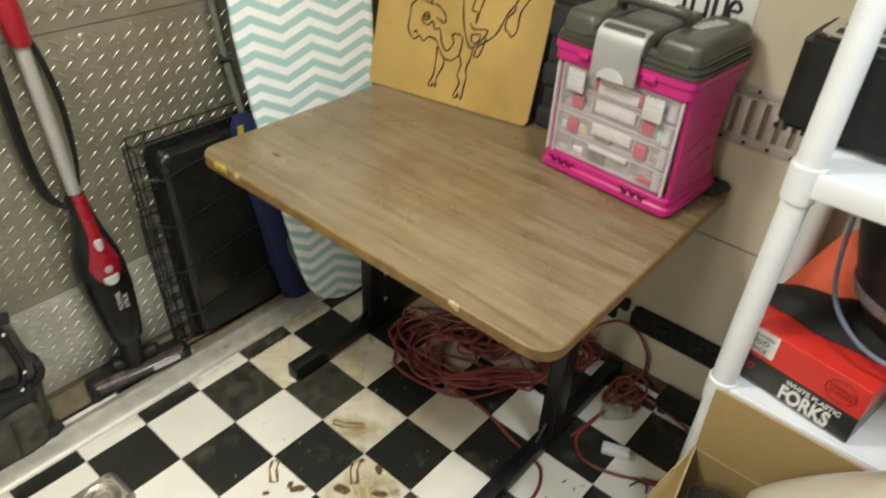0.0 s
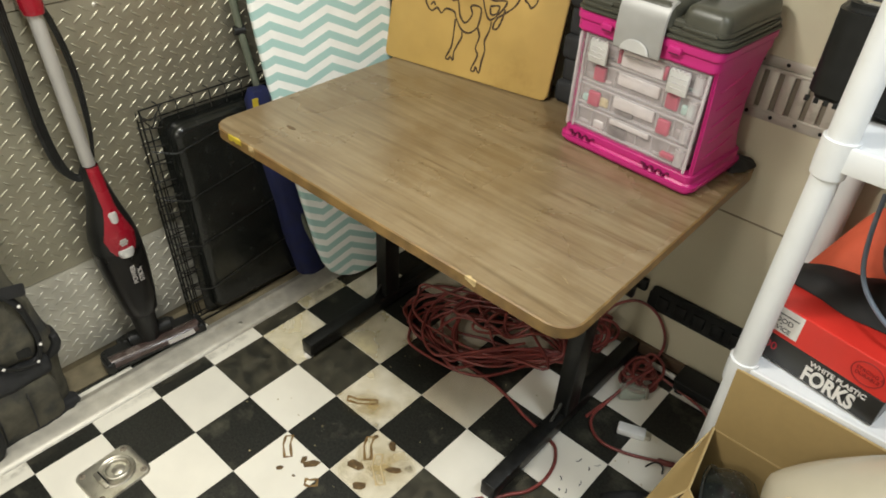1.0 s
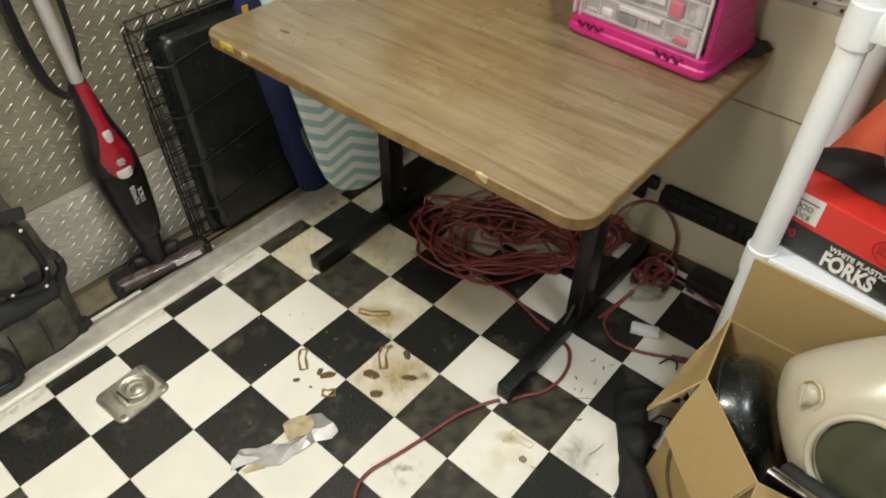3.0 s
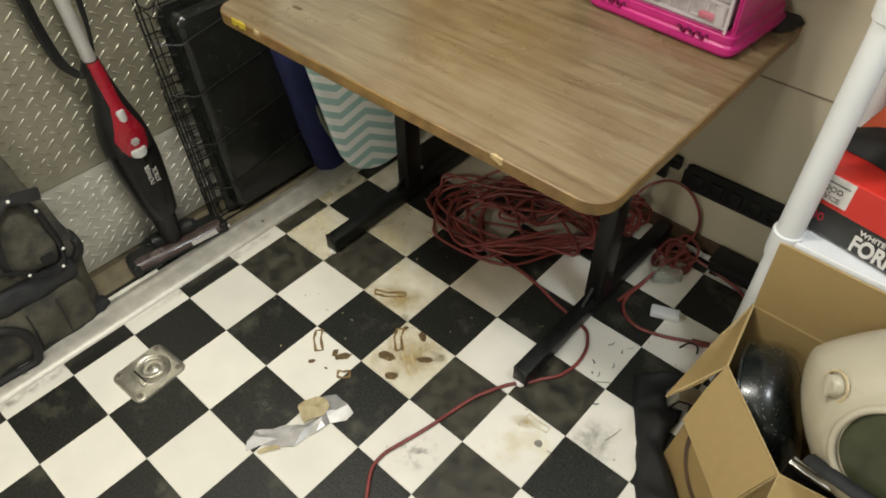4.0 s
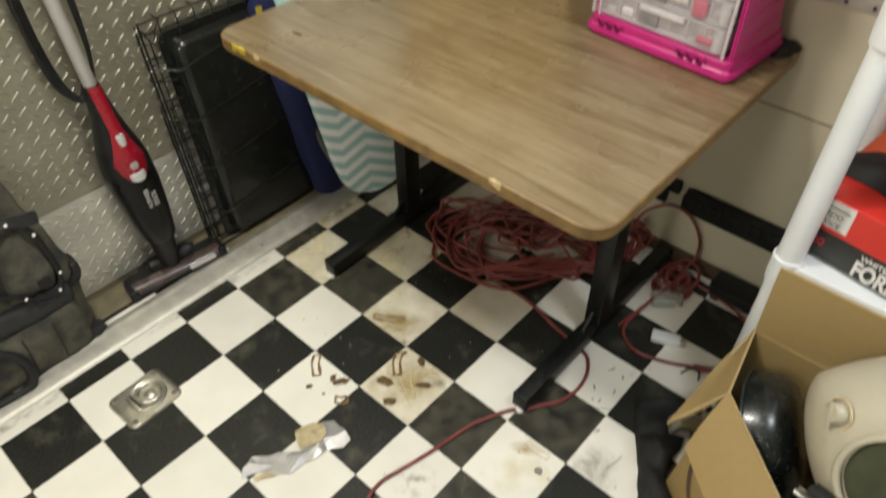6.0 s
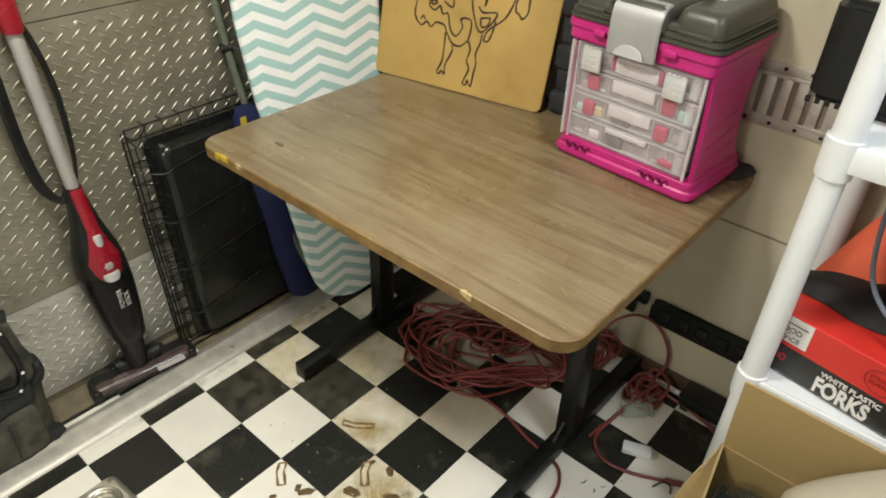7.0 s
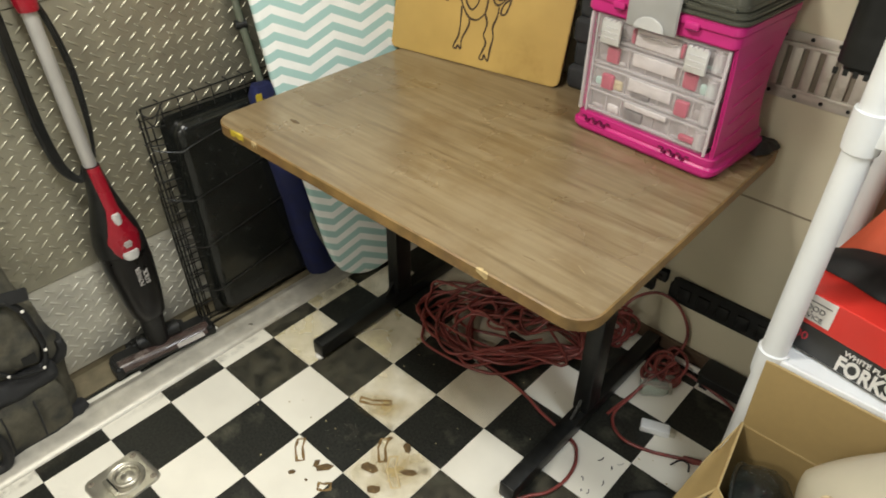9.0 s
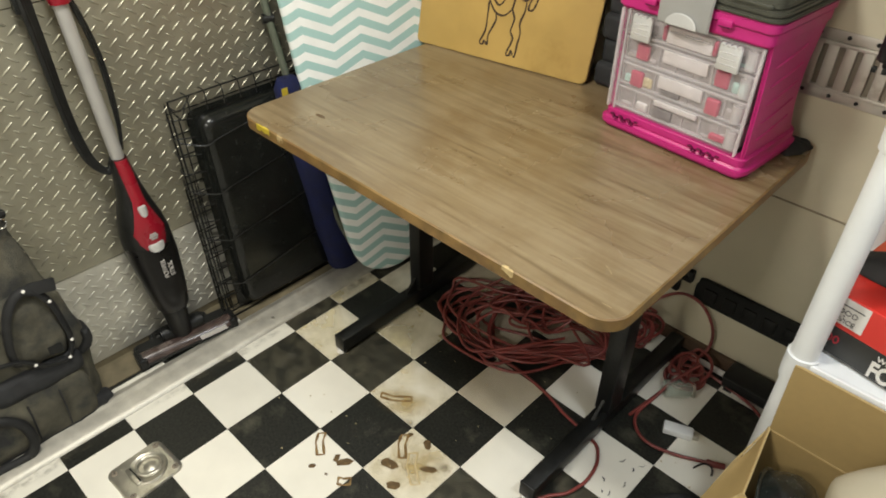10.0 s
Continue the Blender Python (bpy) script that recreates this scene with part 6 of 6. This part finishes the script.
def toaster():
    z = SH[1][1]
    t = thing("toaster", "black plastic toaster with chrome top on the rack", "toaster", pose(0.6, 0.475, z))
    part("body", slab(rounded(0, 0.29, 0, 0.17, 0.03), 0.008, 0.175, 0.012, 3), M["black_plastic"], t, "", 35)
    part("top_plate", slab(rounded(0.02, 0.27, 0.018, 0.152, 0.02), 0.1755, 0.179, 0.001), M["chrome"], t, "chrome top plate", 35)
    for y in (0.04, 0.1):
        part("slot", box(0.04, 0.25, y, y + 0.03, 0.178, 0.181, 0.001), M["ink"], t, "dark bread slot")
    for x in (0.06, 0.23):
        for y in (0.03, 0.14):
            part("foot", cyl((x, y, 0.0), (x, y, 0.01), 0.01, seg=14), M["black_plastic"], t)
    for k in range(4):
        part("vent_tooth", box(0.004 + 0.016 * k, 0.012 + 0.016 * k, -0.001, 0.004, 0.004, 0.014, 0.001), M["black_plastic"], t)
    part("lever", box(0.286, 0.305, 0.07, 0.1, 0.1, 0.115, 0.004), M["black_plastic"], t)
    return t


toaster()
ap = thing("black_appliance", "boxy black kitchen appliance beside the toaster", "appliance", pose(0.93, 0.45, SH[1][1]))
part("housing", box(0, 0.22, 0, 0.24, 0.006, 0.27, 0.02, 3), M["black_plastic"], ap)
part("front_panel", box(0.02, 0.2, -0.003, 0.002, 0.04, 0.22, 0.004), M["smoke"], ap)
for x in (0.03, 0.19):
    part("foot", box(x - 0.01, x + 0.01, 0.02, 0.22, 0, 0.008), M["black_plastic"], ap)


# ---- open carton with kitchen things, in front of the rack ----
def open_carton():
    c = thing("cardboard_carton", "open brown cardboard carton with flaps folded out", "cardboard box")
    top = [(0.708, 0.334), (0.737, 0.152), (0.902, 0.002), (1.12, 0.03), (1.15, 0.334)]
    bot = [(0.712, 0.334), (0.706, 0.108), (0.865, -0.035), (1.1, 0.0), (1.14, 0.334)]
    H = 0.33

    def sheet(name, quad, label="", bend=0.0, th=0.004):
        bm = bmesh.new()
        q = [Vector(p) for p in quad]
        n = 6
        grid = []
        nor = (q[1] - q[0]).cross(q[3] - q[0]).normalized()
        for i in range(n + 1):
            s = i / n
            grid.append([bm.verts.new((q[0] * (1 - s) + q[1] * s) * (1 - t) + (q[3] * (1 - s) + q[2] * s) * t + nor * bend * math.sin(math.pi * t) ) for t in np.linspace(0, 1, n + 1)])
        for a, b in zip(grid, grid[1:]):
            for k in range(n):
                bm.faces.new((a[k], a[k + 1], b[k + 1], b[k]))
        bmesh.ops.recalc_face_normals(bm, faces=bm.faces[:])
        bmesh.ops.solidify(bm, geom=bm.faces[:], thickness=th)
        return part(name, bm, M["card"], c, label, 30)

    for i in range(5):
        j = (i + 1) % 5
        sheet("side", [(*bot[i], 0.002), (*bot[j], 0.002), (*top[j], H), (*top[i], H)], "brown cardboard side")
    part("bottom", slab(bot, 0.001, 0.006), M["card"], c, "", None)
    z = H + 0.002
    sheet("flap", [(0.708, 0.334, z), (0.737, 0.152, z), (0.67, 0.072, 0.25), (0.688, 0.235, 0.3)], "brown cardboard flap folded out", 0.008)
    sheet("flap", [(0.737, 0.15, z), (0.902, 0.0, z), (0.857, -0.068, 0.235), (0.722, 0.047, 0.25)], "brown cardboard flap folded out", -0.004)
    sheet("flap", [(0.904, 0.0, z), (1.12, 0.028, z), (1.12, -0.085, 0.27), (0.915, -0.09, 0.265)], "brown cardboard flap folded out", -0.004)
    sheet("flap", [(0.708, 0.336, z), (1.15, 0.336, z), (1.14, 0.356, 0.488), (0.7, 0.356, 0.494)], "brown cardboard flap standing up against the rack", 0.003)
    # pale cut edges of the board
    def cut(name, pts):
        part(name, tube(pts, 0.0024, 6), M["card_edge"], c, "pale cut edge of the cardboard")
    cut("flap_edge", [(0.737, 0.152, z), (0.67, 0.072, 0.25), (0.688, 0.235, 0.3), (0.708, 0.334, z)])
    cut("flap_edge", [(0.737, 0.15, z), (0.722, 0.047, 0.25), (0.857, -0.068, 0.235), (0.902, 0.0, z)])
    cut("flap_edge", [(0.904, 0.0, z), (0.915, -0.09, 0.265), (1.12, -0.085, 0.27)])
    cut("flap_edge", [(0.7, 0.356, 0.494), (1.14, 0.356, 0.488)])
    cut("crease", [(0.708, 0.334, z), (0.737, 0.152, z), (0.903, 0.001, z), (1.12, 0.03, z)])
    cut("crease", [(0.71, 0.334, z), (1.15, 0.334, z)])
    # round printed mark on the outer side
    B0, C0, B1 = Vector((*bot[1], 0)), Vector((*bot[2], 0)), Vector((*top[1], H))
    u = (C0 - B0).normalized()
    v = (B1 - B0 - u * (B1 - B0).dot(u)).normalized()
    w = u.cross(v)
    m = Matrix((u, v, w)).transposed().to_4x4()
    m.translation = B0 + u * 0.12 + v * 0.15 + w * 0.006
    bm = bmesh.new()
    rr = [[bm.verts.new((r * math.cos(a), r * math.sin(a), 0.0)) for a in np.linspace(0, 2 * math.pi, 41)[:-1]] for r in (0.083, 0.098)]
    for k in range(40):
        bm.faces.new((rr[0][k], rr[0][(k + 1) % 40], rr[1][(k + 1) % 40], rr[1][k]))
    bm.transform(m)
    part("printed_ring", bm, M["board_brown"], c, "dark brown printed ring", None)
    return c


open_carton()


def roaster():
    p = thing("enamel_roaster", "black speckled enamel roaster pan standing in the carton", "pan")
    a = Vector((0.7, 0.22, 0.36)).normalized()
    m = Matrix.Translation((0.812, 0.19, 0.215)) @ a.to_track_quat("Z", "Y").to_matrix().to_4x4()
    part("dome", lathe([(0.13, 0.0), (0.129, 0.03), (0.123, 0.055), (0.106, 0.074), (0.07, 0.083), (0.03, 0.085), (0.0001, 0.0855)], 48, m=m), M["enamel"], p, "glossy speckled enamel", 60)
    part("rim", tube([m @ Vector((0.132 * math.cos(t), 0.132 * math.sin(t), -0.002)) for t in np.linspace(0, 2 * math.pi, 49)[:-1]], 0.004, 8, closed=True), M["enamel"], p, "rolled rim")
    part("inside", lathe([(0.128, -0.001), (0.1, 0.05), (0.0001, 0.08)], 32, m=m), M["black_plastic"], p)
    part("grip", tube(smooth_path([m @ Vector(q) for q in ((0.128, -0.03, 0.008), (0.146, -0.022, 0.008), (0.15, 0.0, 0.008), (0.146, 0.022, 0.008), (0.128, 0.03, 0.008))], 5), 0.004, 8), M["enamel"], p, "small loop handle")
    return p


roaster()
ch = thing("baking_tray", "chrome edged dark tray leaning in the carton", "tray")
part("chrome_edge", tube([(0.908, 0.052, 0.312), (0.955, 0.048, 0.312), (1.03, 0.046, 0.308), (1.09, 0.044, 0.302)], 0.0075, 10), M["chrome"], ch, "shiny chrome edge")
part("chrome_lip", tube([(0.912, 0.068, 0.306), (0.96, 0.064, 0.306), (1.03, 0.06, 0.302), (1.09, 0.058, 0.296)], 0.004, 8), M["chrome"], ch)
part("tray_face", slab([(0.91, 0.056), (1.09, 0.046), (1.085, 0.036), (0.925, 0.044)], 0.01, 0.304), M["black_plastic"], ch, "", None)


def cream_appliance():
    a = thing("cream_appliance", "bulbous yellowed cream plastic appliance in the carton", "appliance")
    f = Vector((-0.12, -0.8, 0.58)).normalized()
    up = Vector((0.2, 0.3, 1.0))
    up = (up - f * up.dot(f)).normalized()
    r = up.cross(f)
    m = Matrix((r, up, f)).transposed().to_4x4()
    m.translation = Vector((1.04, 0.15, 0.425))
    cx, cy, R = -0.004, -0.034, 0.076
    bm = bmesh.new()
    bmesh.ops.create_uvsphere(bm, u_segments=64, v_segments=48, radius=1)
    bm.transform(pose(0, 0, 0, 90, 0, 0))
    for v in bm.verts:
        x, y, z = v.co
        k = 1 - 0.3 * max(0, -y) ** 1.5 - (0.5 * max(0, y) ** 1.1 * min(1, -x * 1.6) if x < 0 else 0)
        v.co = Vector((0.2 * x * k, (0.24 if y > 0 else 0.165) * y, 0.14 * z))
        d = math.hypot(v.co.x - cx, v.co.y - cy)
        if v.co.z > 0 and d < R + 0.01:
            v.co.z -= 0.014 * (1 - (d / (R + 0.01)) ** 8)
    bm.transform(m)
    part("shell", bm, M["cream"], a, "glossy cream plastic shell", 180)
    part("base", cyl((1.03, 0.15, 0.008), (1.04, 0.14, 0.26), 0.075, 0.09, 32, bevel=0.006), M["cream"], a, "cream foot")
    w = m @ Matrix.Translation((cx, cy, 0.129)) @ pose(0, 0, 0, 14, -6, 0)
    part("window", lathe([(0.0001, 0.003), (0.05, 0.002), (R - 0.004, -0.004), (R, -0.012)], 40, m=w), M["window"], a, "round dark green smoked window")
    part("window_rim", tube([m @ Vector((cx + (R + 0.004) * math.cos(t), cy + (R + 0.004) * math.sin(t), 0.14 * math.sqrt(max(0, 1 - ((cx + R * math.cos(t)) / 0.2) ** 2 - ((cy + R * math.sin(t)) / (0.24 if cy + R * math.sin(t) > 0 else 0.165)) ** 2)) - 0.001)) for t in np.linspace(0, 2 * math.pi, 49)[:-1]], 0.0065, 10, closed=True), M["cream"], a, "raised cream ring")
    k = m @ Matrix.Translation((-0.128, -0.005, 0.105)) @ pose(0, 0, 0, 4, -38, 25)
    part("knob", lathe([(0.0001, 0.017), (0.013, 0.017), (0.0175, 0.013), (0.0195, 0.0), (0.0195, -0.004)], 28, m=k), M["cream"], a, "small round cream knob")
    part("knob_bar", box(-0.0035, 0.0035, -0.018, 0.018, 0.013, 0.022, 0.002, m=k), M["cream"], a)
    part("knob_recess", tube([k @ Vector((0.025 * math.cos(t), 0.025 * math.sin(t), 0.002)) for t in np.linspace(0, 2 * math.pi, 29)[:-1]], 0.0025, 6, closed=True), M["beige"], a)
    part("strap", tube(smooth_path([m @ Vector(q) for q in ((-0.075, -0.125, 0.1), (-0.03, -0.11, 0.122), (0.04, -0.09, 0.132), (0.12, -0.06, 0.122))], 6), 0.014, 10, flat=0.6), M["black_cloth"], a, "black strap across the window")
    return a


cream_appliance()


# black sack on the floor by the carton
def floor_sack():
    bm = bmesh.new()
    a = [(0.54, 0.25), (0.575, 0.19), (0.61, 0.14), (0.66, 0.06), (0.7, -0.01), (0.78, -0.1), (0.86, -0.17)]
    b = [(0.66, 0.33), (0.675, 0.26), (0.69, 0.18), (0.7, 0.11), (0.78, 0.03), (0.86, -0.05), (0.95, -0.11)]
    P, Q = smooth_path([(*p, 0) for p in a], 5), smooth_path([(*p, 0) for p in b], 5)
    rows = []
    for p, q in zip(P, Q):
        row = []
        for s in np.linspace(0, 1, 9):
            c = p.lerp(q, s)
            h = 0.03 * math.sin(math.pi * min(1, s * 0.8 + 0.02)) * (1 + 0.6 * noise.noise(c * 22)) + 0.012 * noise.noise(c * 55) * math.sin(math.pi * s)
            row.append(bm.verts.new((c.x + 0.006 * noise.noise(c * 40), c.y, max(0.0012, h))))
        rows.append(row)
    for r, t in zip(rows, rows[1:]):
        for k in range(8):
            bm.faces.new((r[k], r[k + 1], t[k + 1], t[k]))
    bmesh.ops.recalc_face_normals(bm, faces=bm.faces[:])
    bmesh.ops.solidify(bm, geom=bm.faces[:], thickness=0.001)
    return tagged(part("black_sack", bm, M["black_cloth"], None, "crumpled black plastic sack on floor beside the carton", 180), "", "bag")


floor_sack()
tin = thing("small_tin", "small scuffed metal box wedged beside the carton", "box", pose(0.665, 0.225, 0.04, 8, 20, 35))
part("case", box(-0.03, 0.03, -0.02, 0.02, 0.0, 0.05, 0.003), M["steel"], tin)
part("face", box(-0.026, 0.026, -0.0215, -0.0195, 0.006, 0.044, 0.001), M["black_plastic"], tin, "dark printed face")
for k in range(3):
    part("print_bar", box(-0.02, 0.016 - 0.006 * k, -0.0222, -0.0212, 0.012 + 0.01 * k, 0.016 + 0.01 * k), M["print"], tin)


# ---- floor tiles, each a piece of the floor ----
tile_mesh = to_mesh(box(-T / 2 + 0.0003, T / 2 - 0.0003, -T / 2 + 0.0003, T / 2 - 0.0003, -0.004, 0.0), "tile")
dark_mesh = tile_mesh.copy()
tile_mesh.materials.append(M["white_tile"])
dark_mesh.materials.append(M["black_tile"])
far = {0: bmesh.new(), 1: bmesh.new()}
for i in range(-5, 13):
    for j in range(-16, 5):
        x, y = (i + 0.5) * T, (j + 0.5) * T
        if x + T / 2 > X1 + 0.05 or y - T / 2 < Y0 - 0.05:
            continue
        if (j < -6 and i > 6) or j < -12 or i > 9:
            box(x - T / 2 + 0.0003, x + T / 2 - 0.0003, y - T / 2 + 0.0003, y + T / 2 - 0.0003, -0.0038, 0.0, bm=far[(i + j) % 2])
            continue
        t_ob = new("tile", tile_mesh if (i + j) % 2 else dark_mesh)
        t_ob.matrix_basis = Matrix.Translation((x, y, 0))
        t_ob.parent = floor
for k, bm in far.items():
    rest = part("tiles", bm, M["white_tile" if k else "black_tile"], floor, "", None)
    tagged(rest, "", "", "", "stuff")
